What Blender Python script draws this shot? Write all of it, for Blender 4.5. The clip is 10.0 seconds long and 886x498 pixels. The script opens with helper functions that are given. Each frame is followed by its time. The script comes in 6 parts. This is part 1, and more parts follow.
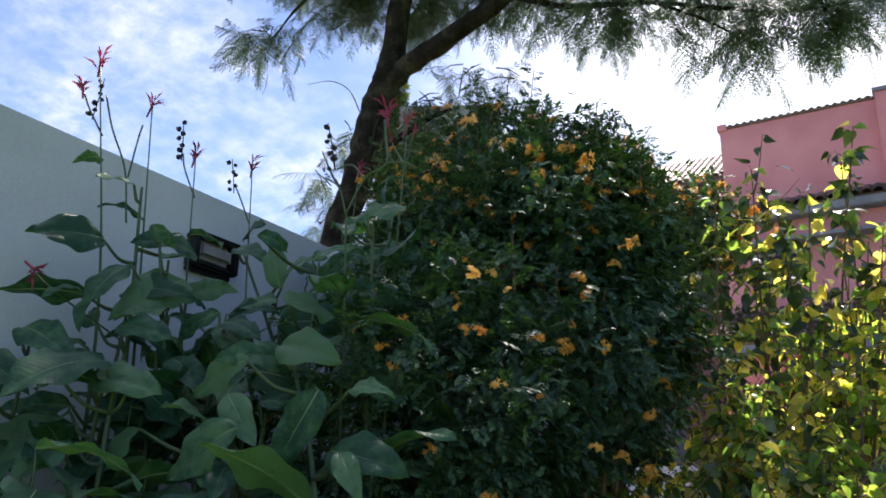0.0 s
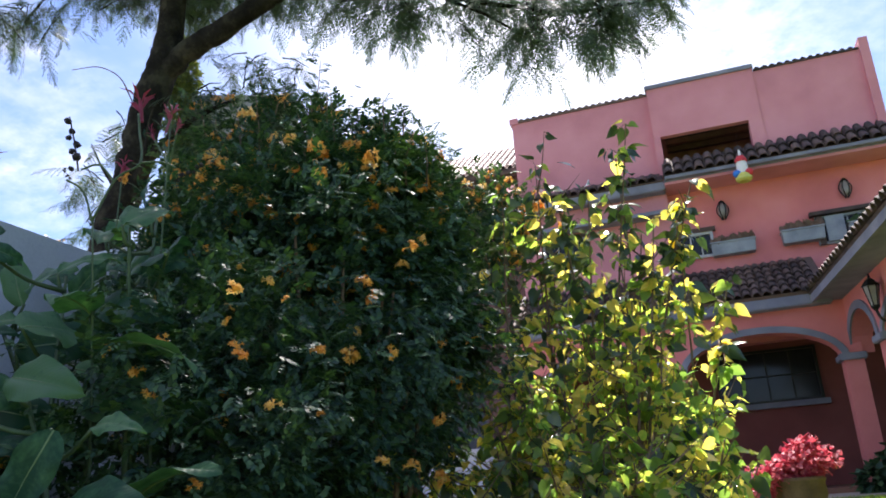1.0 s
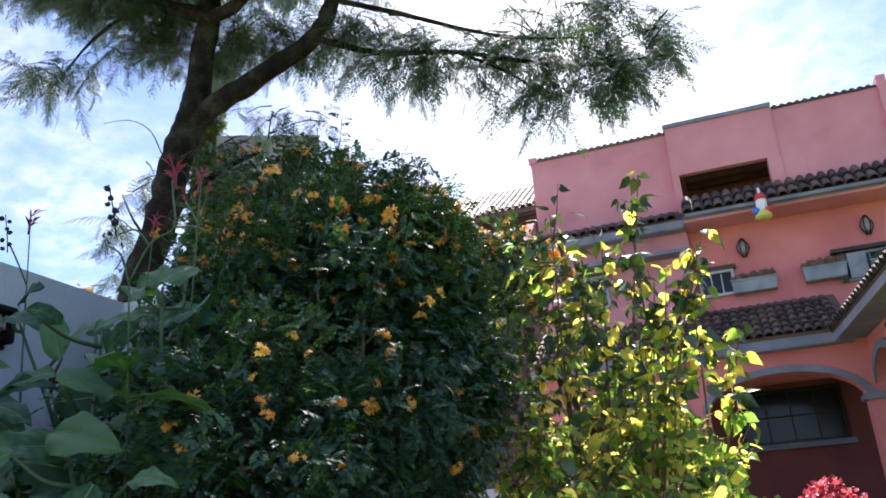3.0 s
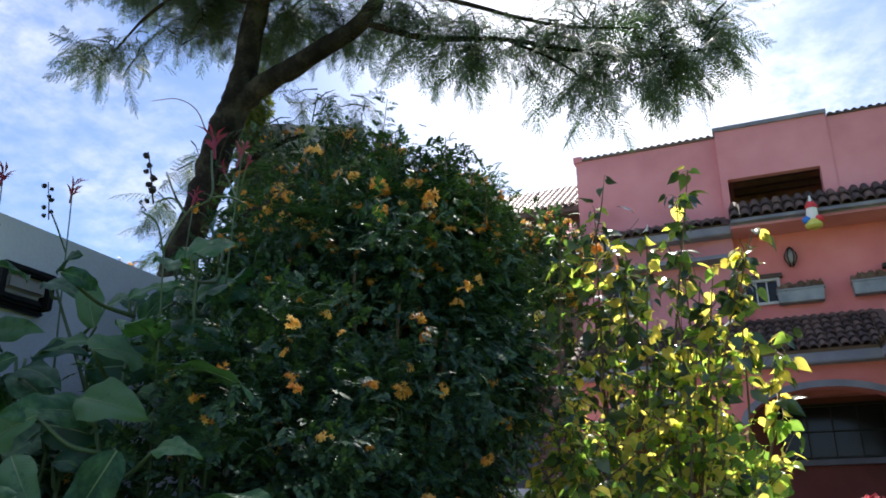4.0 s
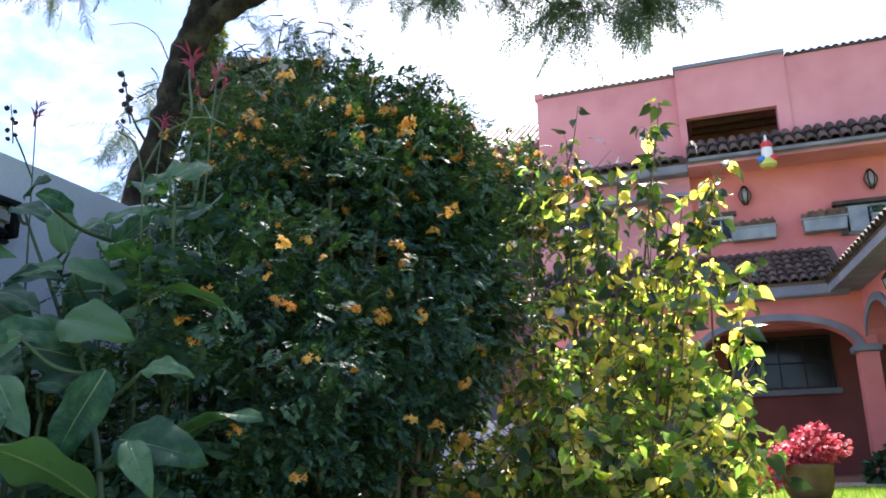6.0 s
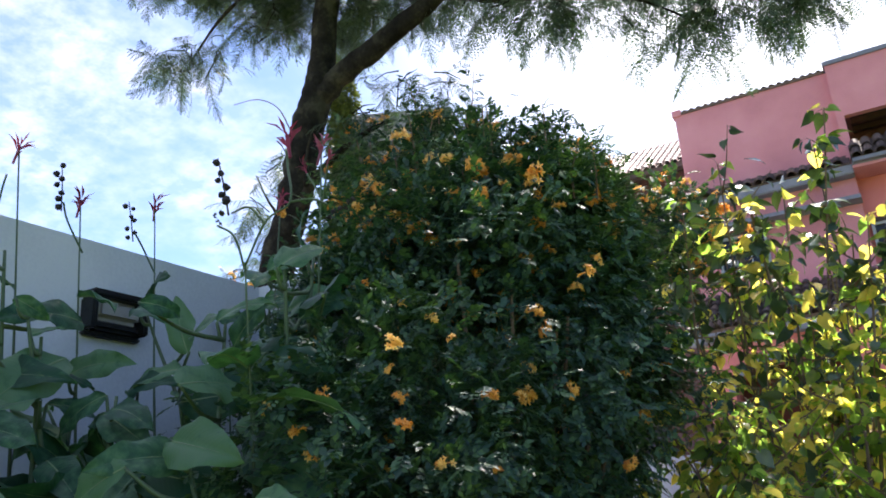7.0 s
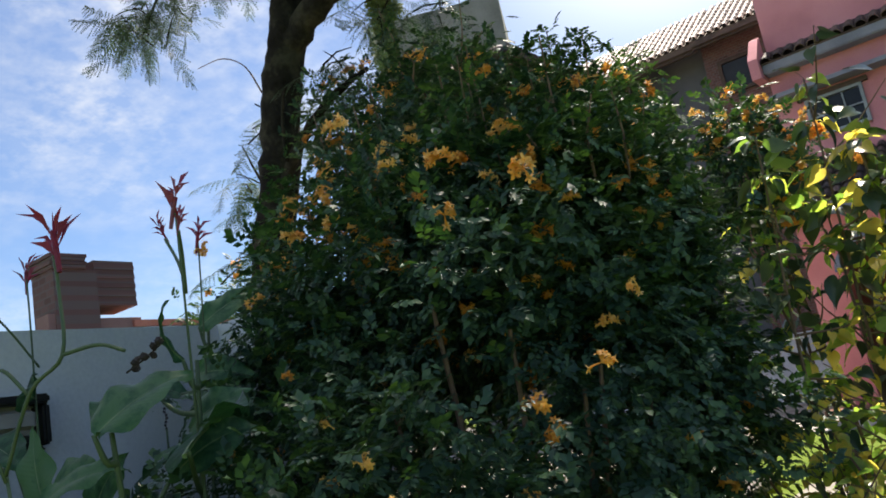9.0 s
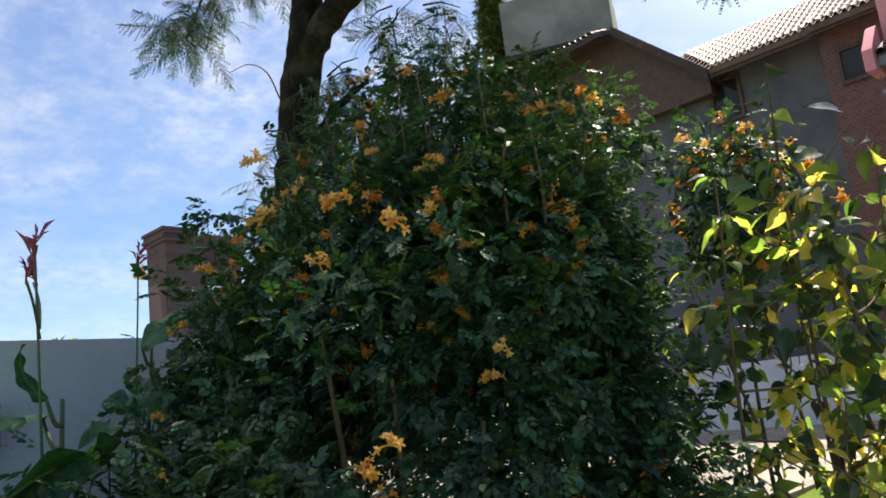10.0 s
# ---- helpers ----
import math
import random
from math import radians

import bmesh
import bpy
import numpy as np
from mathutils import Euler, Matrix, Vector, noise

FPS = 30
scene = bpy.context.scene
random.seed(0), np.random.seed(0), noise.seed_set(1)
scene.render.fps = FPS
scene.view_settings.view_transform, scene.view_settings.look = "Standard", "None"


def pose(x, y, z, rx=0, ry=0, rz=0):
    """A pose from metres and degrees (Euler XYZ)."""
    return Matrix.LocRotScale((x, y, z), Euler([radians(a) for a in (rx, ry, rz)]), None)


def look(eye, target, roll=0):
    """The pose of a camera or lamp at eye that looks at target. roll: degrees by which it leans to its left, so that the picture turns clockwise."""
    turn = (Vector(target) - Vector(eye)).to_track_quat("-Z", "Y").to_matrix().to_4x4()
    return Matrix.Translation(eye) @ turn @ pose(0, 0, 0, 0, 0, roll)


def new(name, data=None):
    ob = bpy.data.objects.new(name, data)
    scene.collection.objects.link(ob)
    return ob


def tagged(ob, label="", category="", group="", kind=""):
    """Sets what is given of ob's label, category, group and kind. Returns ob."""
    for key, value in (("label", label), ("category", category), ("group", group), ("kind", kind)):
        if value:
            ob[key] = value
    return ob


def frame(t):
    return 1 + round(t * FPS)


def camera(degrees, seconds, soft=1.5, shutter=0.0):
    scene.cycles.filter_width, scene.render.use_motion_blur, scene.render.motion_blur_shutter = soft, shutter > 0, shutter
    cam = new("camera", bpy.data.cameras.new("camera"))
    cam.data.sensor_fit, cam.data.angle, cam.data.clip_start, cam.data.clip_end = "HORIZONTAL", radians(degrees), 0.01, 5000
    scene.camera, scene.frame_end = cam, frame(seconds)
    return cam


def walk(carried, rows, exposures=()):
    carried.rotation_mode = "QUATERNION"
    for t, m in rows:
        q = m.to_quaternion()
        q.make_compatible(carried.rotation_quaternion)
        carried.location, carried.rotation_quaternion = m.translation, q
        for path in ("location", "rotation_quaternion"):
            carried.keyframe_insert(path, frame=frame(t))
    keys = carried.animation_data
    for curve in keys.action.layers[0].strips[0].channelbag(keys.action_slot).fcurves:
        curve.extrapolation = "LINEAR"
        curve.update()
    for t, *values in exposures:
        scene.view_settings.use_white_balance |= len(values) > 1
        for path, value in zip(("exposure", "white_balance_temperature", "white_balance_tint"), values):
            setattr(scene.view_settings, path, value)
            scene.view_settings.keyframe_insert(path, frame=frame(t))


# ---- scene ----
cam = camera(57.7, 10.0, 1.8)
PATH = [
    (0, (-0.231, 0.46, 0.648), (-1.235, 2.076, 1.267), 1.5),
    (0.5, (-0.23, 0.499, 0.66), (-1.07, 2.199, 1.296), 0.5),
    (1, (-0.216, 0.607, 0.727), (-0.789, 2.431, 1.314), -4.3),
    (1.5, (-0.182, 0.584, 0.751), (-0.662, 2.445, 1.306), -8.1),
    (2, (-0.162, 0.572, 0.761), (-0.635, 2.429, 1.334), -8.5),
    (2.5, (-0.223, 0.638, 0.804), (-0.739, 2.475, 1.401), -6.7),
    (3, (-0.16, 0.496, 0.752), (-0.767, 2.279, 1.426), -4.1),
    (3.2, (-0.164, 0.495, 0.73), (-0.804, 2.252, 1.442), -3.2),
    (4.5, (-0.202, 0.603, 0.738), (-0.897, 2.373, 1.357), 0.2),
    (5, (-0.242, 0.572, 0.709), (-0.903, 2.382, 1.245), 0.4),
    (5.2, (-0.268, 0.54, 0.721), (-0.907, 2.366, 1.226), 0.1),
    (6.3, (-0.24, 0.565, 0.695), (-0.876, 2.383, 1.233), -1.9),
    (6.5, (-0.227, 0.605, 0.717), (-0.939, 2.389, 1.276), -1.9),
    (7, (-0.318, 0.802, 0.864), (-1.251, 2.457, 1.489), -4.0),
    (7.5, (-0.361, 1.054, 0.941), (-1.417, 2.613, 1.613), -7.1),
    (8, (-0.394, 1.257, 1.078), (-1.438, 2.781, 1.844), -15.3),
    (8.5, (-0.457, 1.435, 1.212), (-1.416, 3.1, 1.767), -17.6),
    (9, (-0.399, 1.586, 1.407), (-1.561, 3.166, 1.801), -10.4),
    (9.5, (-0.188, 1.672, 1.464), (-1.44, 3.176, 1.878), -7.9),
    (10, (-0.017, 1.929, 1.486), (-1.393, 3.328, 1.872), -6.6),
]
EXPOSURES = [(0.0, 1.3, 6550, 17), (0.6, 1.32, 6500, 18), (1.4, 1.57, 6300, 20), (2.5, 1.65, 6350, 22), (3.2, 1.47, 6300, 19), (4.5, 1.05, 6400, 12), (5.2, 1.27, 6350, 14), (6.3, 2.1, 6400, 20), (6.7, 2.0, 6450, 20), (7.1, 1.52, 6450, 16), (7.3, 1.30, 6500, 15), (7.6, 0.99, 7000, 13), (8.0, 0.95, 6850, 11), (8.5, 0.75, 7050, 10), (9.0, 0.99, 6950, 10), (9.5, 1.09, 7100, 10), (10.0, 1.12, 7100, 10)]
walk(cam, [(t, look(eye, target, roll)) for t, eye, target, roll in PATH], EXPOSURES)

# ---- world, sun ----
SUN_AZIMUTH, SUN_HEIGHT = -8.0, 62.0  # degrees: left of +y, above the horizon
world = bpy.data.worlds.new("sky")
scene.world = world
world.use_nodes = True
wn, wl = world.node_tree.nodes, world.node_tree.links
wn.clear()
sky = wn.new("ShaderNodeTexSky")
sky.sky_type = "NISHITA"
sky.sun_disc = False
sky.sun_elevation = radians(SUN_HEIGHT)
sky.sun_rotation = radians(SUN_AZIMUTH)
sky.air_density, sky.dust_density, sky.ozone_density = 1.0, 0.6, 2.0
geo = wn.new("ShaderNodeTexCoord")
sep = wn.new("ShaderNodeSeparateXYZ")
wl.new(geo.outputs["Generated"], sep.inputs[0])
flat = wn.new("ShaderNodeMath")
flat.operation = "ADD"
flat.inputs[1].default_value = 0.25
wl.new(sep.outputs["Z"], flat.inputs[0])
div = wn.new("ShaderNodeVectorMath")
div.operation = "DIVIDE"
wl.new(geo.outputs["Generated"], div.inputs[0])
com = wn.new("ShaderNodeCombineXYZ")
for i in range(3):
    wl.new(flat.outputs[0], com.inputs[i])
wl.new(com.outputs[0], div.inputs[1])


def cloud_layer(scale, detail, rough, lo, hi, shift):
    move = wn.new("ShaderNodeVectorMath")
    move.inputs[1].default_value = shift
    wl.new(div.outputs[0], move.inputs[0])
    tex = wn.new("ShaderNodeTexNoise")
    tex.inputs["Scale"].default_value = scale
    tex.inputs["Detail"].default_value = detail
    tex.inputs["Roughness"].default_value = rough
    wl.new(move.outputs[0], tex.inputs["Vector"])
    ramp = wn.new("ShaderNodeMapRange")
    ramp.inputs["From Min"].default_value = lo
    ramp.inputs["From Max"].default_value = hi
    wl.new(tex.outputs["Fac"], ramp.inputs["Value"])
    return ramp.outputs[0]


big = cloud_layer(1.1, 6, 0.6, 0.40, 0.66, (3.1, 0.4, 0.0))
small = cloud_layer(13.0, 4, 0.65, 0.38, 0.66, (0.0, 1.7, 0.0))
mult = wn.new("ShaderNodeMath")
mult.operation = "MULTIPLY_ADD"
mult.use_clamp = True
wl.new(big, mult.inputs[0])
wl.new(small, mult.inputs[1])
third = wn.new("ShaderNodeMath")
third.operation = "MULTIPLY"
third.inputs[1].default_value = 0.30
haze = wn.new("ShaderNodeMath")
haze.operation = "MULTIPLY_ADD"
haze.inputs[1].default_value = 0.75
wl.new(big, third.inputs[0])
wl.new(third.outputs[0], haze.inputs[2])
wl.new(haze.outputs[0], mult.inputs[2])
# the sky clears towards the east and near the horizon


def fade(axis, lo, hi, to_lo, to_hi):
    m = wn.new("ShaderNodeMapRange")
    m.interpolation_type = "SMOOTHSTEP"
    for key, value in (("From Min", lo), ("From Max", hi), ("To Min", to_lo), ("To Max", to_hi)):
        m.inputs[key].default_value = value
    wl.new(sep.outputs[axis], m.inputs["Value"])
    return m.outputs[0]


def times(a, b):
    m = wn.new("ShaderNodeMath")
    m.operation = "MULTIPLY"
    wl.new(a, m.inputs[0])
    wl.new(b, m.inputs[1])
    return m.outputs[0]


cover = times(times(mult.outputs[0], fade("X", 0.0, 0.22, 1.0, 0.35)), fade("Z", 0.12, 0.50, 0.25, 1.0))
mixc = wn.new("ShaderNodeMix")
mixc.data_type = "RGBA"
wl.new(cover, mixc.inputs["Factor"])
soften = wn.new("ShaderNodeMix")
soften.data_type, soften.blend_type = "RGBA", "MULTIPLY"
soften.inputs["Factor"].default_value = 1.0
soften.inputs["B"].default_value = (0.70, 0.80, 0.95, 1)
wl.new(sky.outputs[0], soften.inputs["A"])
wl.new(soften.outputs["Result"], mixc.inputs["A"])
# clouds scatter more light round the sun
az, el = radians(SUN_AZIMUTH), radians(SUN_HEIGHT)
sun_way = Vector((math.sin(az) * math.cos(el), math.cos(az) * math.cos(el), math.sin(el)))
near = wn.new("ShaderNodeVectorMath")
near.operation = "DOT_PRODUCT"
# the bright veil of cloud hangs a little below the sun
veil = Vector((math.sin(radians(-14)), math.cos(radians(-14)), math.tan(radians(34)))).normalized()
near.inputs[1].default_value = veil
wl.new(geo.outputs["Generated"], near.inputs[0])
lift = wn.new("ShaderNodeMath")
lift.operation = "POWER"
lift.use_clamp = True
lift.inputs[1].default_value = 31.0
wl.new(near.outputs["Value"], lift.inputs[0])
wl.new(lift.outputs[0], haze.inputs[0])
glow = wn.new("ShaderNodeMath")
glow.operation = "MULTIPLY_ADD"
glow.inputs[1].default_value = 6.0
glow.inputs[2].default_value = 5.6
wl.new(lift.outputs[0], glow.inputs[0])
tint = wn.new("ShaderNodeCombineXYZ")
for i, f in enumerate((1.0, 1.04, 1.10)):
    g = wn.new("ShaderNodeMath")
    g.operation = "MULTIPLY"
    g.inputs[1].default_value = f
    wl.new(glow.outputs[0], g.inputs[0])
    wl.new(g.outputs[0], tint.inputs[i])
wl.new(tint.outputs[0], mixc.inputs["B"])
bg = wn.new("ShaderNodeBackground")
bg.inputs["Strength"].default_value = 0.094
wl.new(mixc.outputs["Result"], bg.inputs["Color"])
wl.new(bg.outputs[0], wn.new("ShaderNodeOutputWorld").inputs["Surface"])

sun = new("sun", bpy.data.lights.new("sun", "SUN"))
sun.data.energy, sun.data.angle, sun.data.color = 5.0, radians(0.6), (1.0, 0.94, 0.84)
sun.matrix_world = look(sun_way * 60, (0, 0, 0))

# ---- materials ----


def material(name, colours, rough=0.7, scale=8.0, bump=0.15, fine=60.0, metal=0.0, spread=0.35, island=0.0, objrand=0.0, translucent=None, spec=0.5):
    """Two or three base colours mixed by a coarse and a fine noise, with relief from the fine one."""
    m = bpy.data.materials.new(name)
    m.use_nodes = True
    nt = m.node_tree
    n, l = nt.nodes, nt.links
    bsdf = n["Principled BSDF"]
    out = n["Material Output"]
    tc = n.new("ShaderNodeTexCoord")
    a = n.new("ShaderNodeTexNoise")
    a.inputs["Scale"].default_value = scale
    a.inputs["Detail"].default_value = 5
    b = n.new("ShaderNodeTexNoise")
    b.inputs["Scale"].default_value = fine
    b.inputs["Detail"].default_value = 4
    for t in (a, b):
        l.new(tc.outputs["Object"], t.inputs["Vector"])
    add = n.new("ShaderNodeMath")
    add.operation = "MULTIPLY_ADD"
    add.inputs[1].default_value = spread
    l.new(b.outputs["Fac"], add.inputs[0])
    l.new(a.outputs["Fac"], add.inputs[2])
    value = add.outputs[0]
    if island or objrand:
        src = n.new("ShaderNodeNewGeometry").outputs["Random Per Island"] if island else n.new("ShaderNodeObjectInfo").outputs["Random"]
        more = n.new("ShaderNodeMath")
        more.operation = "MULTIPLY_ADD"
        more.inputs[1].default_value = island or objrand
        l.new(src, more.inputs[0])
        l.new(value, more.inputs[2])
        sub = n.new("ShaderNodeMath")
        sub.operation = "SUBTRACT"
        sub.inputs[1].default_value = 0.5 * (island or objrand)
        l.new(more.outputs[0], sub.inputs[0])
        value = sub.outputs[0]
    ramp = n.new("ShaderNodeValToRGB")
    lo, hi = 0.30 + spread * 0.5, 0.70 + spread * 0.5
    while len(ramp.color_ramp.elements) < len(colours):
        ramp.color_ramp.elements.new(0.5)
    for i, c in enumerate(colours):
        e = ramp.color_ramp.elements[i]
        e.position = min(1.0, lo + (hi - lo) * i / max(1, len(colours) - 1))
        e.color = (*c, 1)
    l.new(value, ramp.inputs["Fac"])
    l.new(ramp.outputs["Color"], bsdf.inputs["Base Color"])
    bsdf.inputs["Roughness"].default_value = rough
    bsdf.inputs["Metallic"].default_value = metal
    bsdf.inputs["Specular IOR Level"].default_value = spec
    if bump:
        bp = n.new("ShaderNodeBump")
        bp.inputs["Strength"].default_value = bump
        bp.inputs["Distance"].default_value = 0.01
        l.new(b.outputs["Fac"], bp.inputs["Height"])
        l.new(bp.outputs["Normal"], bsdf.inputs["Normal"])
    if translucent:
        tr = n.new("ShaderNodeBsdfTranslucent")
        mul = n.new("ShaderNodeMix")
        mul.data_type, mul.blend_type = "RGBA", "MULTIPLY"
        mul.inputs["Factor"].default_value = 1.0
        mul.inputs["B"].default_value = (*translucent[1], 1)
        l.new(ramp.outputs["Color"], mul.inputs["A"])
        l.new(mul.outputs["Result"], tr.inputs["Color"])
        mx = n.new("ShaderNodeMixShader")
        mx.inputs["Fac"].default_value = translucent[0]
        l.new(bsdf.outputs[0], mx.inputs[1])
        l.new(tr.outputs[0], mx.inputs[2])
        l.new(mx.outputs[0], out.inputs["Surface"])
    return m


M_WALL = material("painted_wall", [(0.46, 0.48, 0.51), (0.55, 0.57, 0.595), (0.62, 0.635, 0.65)], 0.85, 1.6, 0.12, 90)
M_PINK = material("pink_stucco", [(0.53, 0.205, 0.235), (0.63, 0.253, 0.285), (0.69, 0.30, 0.335)], 0.9, 1.1, 0.2, 70)
M_ORANGE = material("salmon_stucco", [(0.61, 0.185, 0.18), (0.70, 0.225, 0.217), (0.75, 0.27, 0.262)], 0.9, 1.1, 0.2, 70)
# facade stucco darkened and reddened to stand for shade behind the arcade
M_PORCH = material("shaded_porch_stucco", [(0.19, 0.058, 0.052), (0.24, 0.072, 0.064), (0.28, 0.09, 0.078)], 0.9, 1.1, 0.2, 70)
M_GREY = material("grey_trim", [(0.15, 0.16, 0.21), (0.20, 0.21, 0.265), (0.26, 0.27, 0.325)], 0.85, 2.0, 0.15, 60)
M_TILE = material("clay_tile", [(0.035, 0.026, 0.024), (0.075, 0.05, 0.042), (0.13, 0.085, 0.066)], 0.75, 5.0, 0.3, 60, objrand=0.5)
M_TILE_PALE = material("pale_clay_tile", [(0.085, 0.054, 0.050), (0.132, 0.089, 0.082), (0.185, 0.13, 0.12)], 0.5, 3.0, 0.3, 50, island=0.6)
# near-black: stands in for shade inside openings, and colours the tank rim
M_DARK = material("shade_and_rim_black", [(0.012, 0.011, 0.011), (0.02, 0.018, 0.017)], 0.7, 3.0, 0.1)
M_WOOD = material("dark_wood", [(0.05, 0.028, 0.018), (0.09, 0.05, 0.03)], 0.6, 6.0, 0.2)
M_IRON = material("black_iron", [(0.012, 0.012, 0.012), (0.03, 0.03, 0.03)], 0.45, 12.0, 0.1, metal=0.6)
M_GRASS = material("lawn", [(0.085, 0.135, 0.016), (0.12, 0.172, 0.024), (0.16, 0.21, 0.04)], 0.9, 1.4, 0.35, 140, spec=0.1)
M_BLADE = material("grass_blades", [(0.10, 0.19, 0.02), (0.16, 0.27, 0.03), (0.26, 0.33, 0.07)], 0.6, 3.0, 0.0, island=0.8, translucent=(0.4, (1.6, 1.8, 0.9)))
M_SOIL = material("soil", [(0.03, 0.022, 0.016), (0.06, 0.045, 0.03), (0.10, 0.08, 0.06)], 0.95, 4.0, 0.6, 40)
M_PATH = material("path_stone", [(0.28, 0.25, 0.22), (0.38, 0.34, 0.30), (0.46, 0.42, 0.38)], 0.85, 3.0, 0.3, 50)
M_PAVING = material("dusty_paving", [(0.19, 0.165, 0.135), (0.26, 0.23, 0.19), (0.32, 0.29, 0.245)], 0.9, 2.0, 0.3, 40)
# neutral tone for added, out-of-view ground that tempers the lawn's bounce
M_BOUNCE_GROUND = material("neutral_bounce_ground", [(0.13, 0.115, 0.10), (0.18, 0.16, 0.14), (0.24, 0.21, 0.185)], 0.95, 0.8, 0.4, 30)
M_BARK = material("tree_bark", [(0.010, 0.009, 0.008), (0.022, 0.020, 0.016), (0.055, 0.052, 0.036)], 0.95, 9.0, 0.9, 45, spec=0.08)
M_TWIG = material("twig_bark", [(0.12, 0.075, 0.05), (0.19, 0.125, 0.085)], 0.8, 14.0, 0.3)
M_FROND = material("feathery_leaf", [(0.028, 0.055, 0.033), (0.050, 0.086, 0.050), (0.088, 0.128, 0.078)], 0.45, 2.0, 0.0, island=0.5, translucent=(0.32, (1.35, 1.5, 0.95)))
M_FAR = material("far_leaf", [(0.14, 0.18, 0.03), (0.22, 0.26, 0.05), (0.30, 0.32, 0.08)], 0.6, 1.0, 0.0, island=0.6, translucent=(0.4, (1.4, 1.5, 0.8)))
M_OLIVE = material("olive_needles", [(0.05, 0.075, 0.012), (0.085, 0.11, 0.02), (0.13, 0.15, 0.03)], 0.6, 3.0, 0.0, island=0.6, translucent=(0.3, (1.6, 1.7, 0.7)))
M_SHRUB = material("glossy_shrub_leaf", [(0.020, 0.053, 0.037), (0.037, 0.087, 0.052), (0.074, 0.138, 0.064)], 0.45, 3.0, 0.0, island=0.6, translucent=(0.2, (1.6, 1.8, 0.5)), spec=0.28)
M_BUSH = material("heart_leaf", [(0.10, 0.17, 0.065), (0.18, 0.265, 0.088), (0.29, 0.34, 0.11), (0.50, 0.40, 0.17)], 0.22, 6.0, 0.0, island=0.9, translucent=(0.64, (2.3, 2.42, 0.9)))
# dark copy of the heart leaf, with shade put into its colour
M_BUSH_SHADED = material("shaded_heart_leaf", [(0.026, 0.052, 0.036), (0.042, 0.072, 0.044), (0.07, 0.10, 0.052)], 0.3, 6.0, 0.0, island=0.6, translucent=(0.15, (1.6, 1.8, 0.5)))
M_CANNA = material("canna_leaf", [(0.022, 0.066, 0.040), (0.045, 0.110, 0.062), (0.086, 0.168, 0.087)], 0.42, 7.0, 0.12, 25, objrand=0.6, translucent=(0.25, (1.4, 1.9, 0.6)), spec=0.16)
n_, l_ = M_CANNA.node_tree.nodes, M_CANNA.node_tree.links
tc_ = n_.new("ShaderNodeTexCoord")
sp_ = n_.new("ShaderNodeSeparateXYZ")
l_.new(tc_.outputs["Object"], sp_.inputs[0])
ab_ = n_.new("ShaderNodeMath")
ab_.operation = "ABSOLUTE"
l_.new(sp_.outputs["X"], ab_.inputs[0])
wv_ = n_.new("ShaderNodeMath")
wv_.operation = "MULTIPLY_ADD"
wv_.inputs[1].default_value = -0.8
l_.new(ab_.outputs[0], wv_.inputs[0])
l_.new(sp_.outputs["Y"], wv_.inputs[2])
fr_ = n_.new("ShaderNodeMath")
fr_.operation = "MULTIPLY"
fr_.inputs[1].default_value = 110.0
l_.new(wv_.outputs[0], fr_.inputs[0])
si_ = n_.new("ShaderNodeMath")
si_.operation = "SINE"
l_.new(fr_.outputs[0], si_.inputs[0])
vb_ = n_.new("ShaderNodeBump")
vb_.inputs["Strength"].default_value = 0.06
vb_.inputs["Distance"].default_value = 0.01
l_.new(si_.outputs[0], vb_.inputs["Height"])
l_.new(vb_.outputs["Normal"], n_["Principled BSDF"].inputs["Normal"])
M_RIB = material("canna_rib", [(0.10, 0.17, 0.07), (0.16, 0.24, 0.10)], 0.5, 9.0, 0.0)
M_STEM = material("green_stem", [(0.04, 0.075, 0.03), (0.07, 0.11, 0.05)], 0.55, 12.0, 0.1)
M_POD = material("dark_seed_pod", [(0.012, 0.009, 0.011), (0.03, 0.02, 0.022)], 0.8, 40.0, 0.5, 120)
M_CFLOWER = material("red_canna_petal", [(0.20, 0.016, 0.045), (0.31, 0.028, 0.070), (0.26, 0.07, 0.11)], 0.6, 20.0, 0.0, objrand=0.4, translucent=(0.22, (1.2, 1.0, 1.0)))
M_OFLOWER = material("orange_petal", [(0.76, 0.31, 0.05), (0.86, 0.44, 0.09), (0.90, 0.55, 0.17)], 0.6, 30.0, 0.0, objrand=0.5, translucent=(0.42, (1.0, 1.15, 1.2)))
M_RED = material("red_foliage", [(0.32, 0.04, 0.07), (0.46, 0.075, 0.115), (0.58, 0.17, 0.20)], 0.5, 5.0, 0.0, island=0.8, translucent=(0.4, (1.4, 1.0, 1.0)))
M_POT = material("terracotta_pot", [(0.09, 0.055, 0.025), (0.14, 0.085, 0.04), (0.19, 0.12, 0.06)], 0.8, 5.0, 0.3)
M_CONCRETE = material("mossy_concrete", [(0.135, 0.137, 0.128), (0.20, 0.20, 0.195), (0.27, 0.27, 0.265)], 0.9, 0.9, 0.3, 30)
M_BRICK = material("brown_brick", [(0.11, 0.05, 0.035), (0.17, 0.08, 0.055), (0.23, 0.12, 0.08)], 0.9, 3.0, 0.3, 40, objrand=0.5)
M_RENDER = material("grey_render", [(0.066, 0.068, 0.080), (0.094, 0.097, 0.110), (0.125, 0.127, 0.138)], 0.9, 1.3, 0.3, 40)
M_GLASS = material("window_glass", [(0.012, 0.014, 0.016), (0.025, 0.028, 0.03)], 0.12, 2.0, 0.0, spec=0.25)
M_DIFFUSER = material("frosted_diffuser", [(0.22, 0.21, 0.20), (0.32, 0.30, 0.28)], 0.35, 8.0, 0.05)
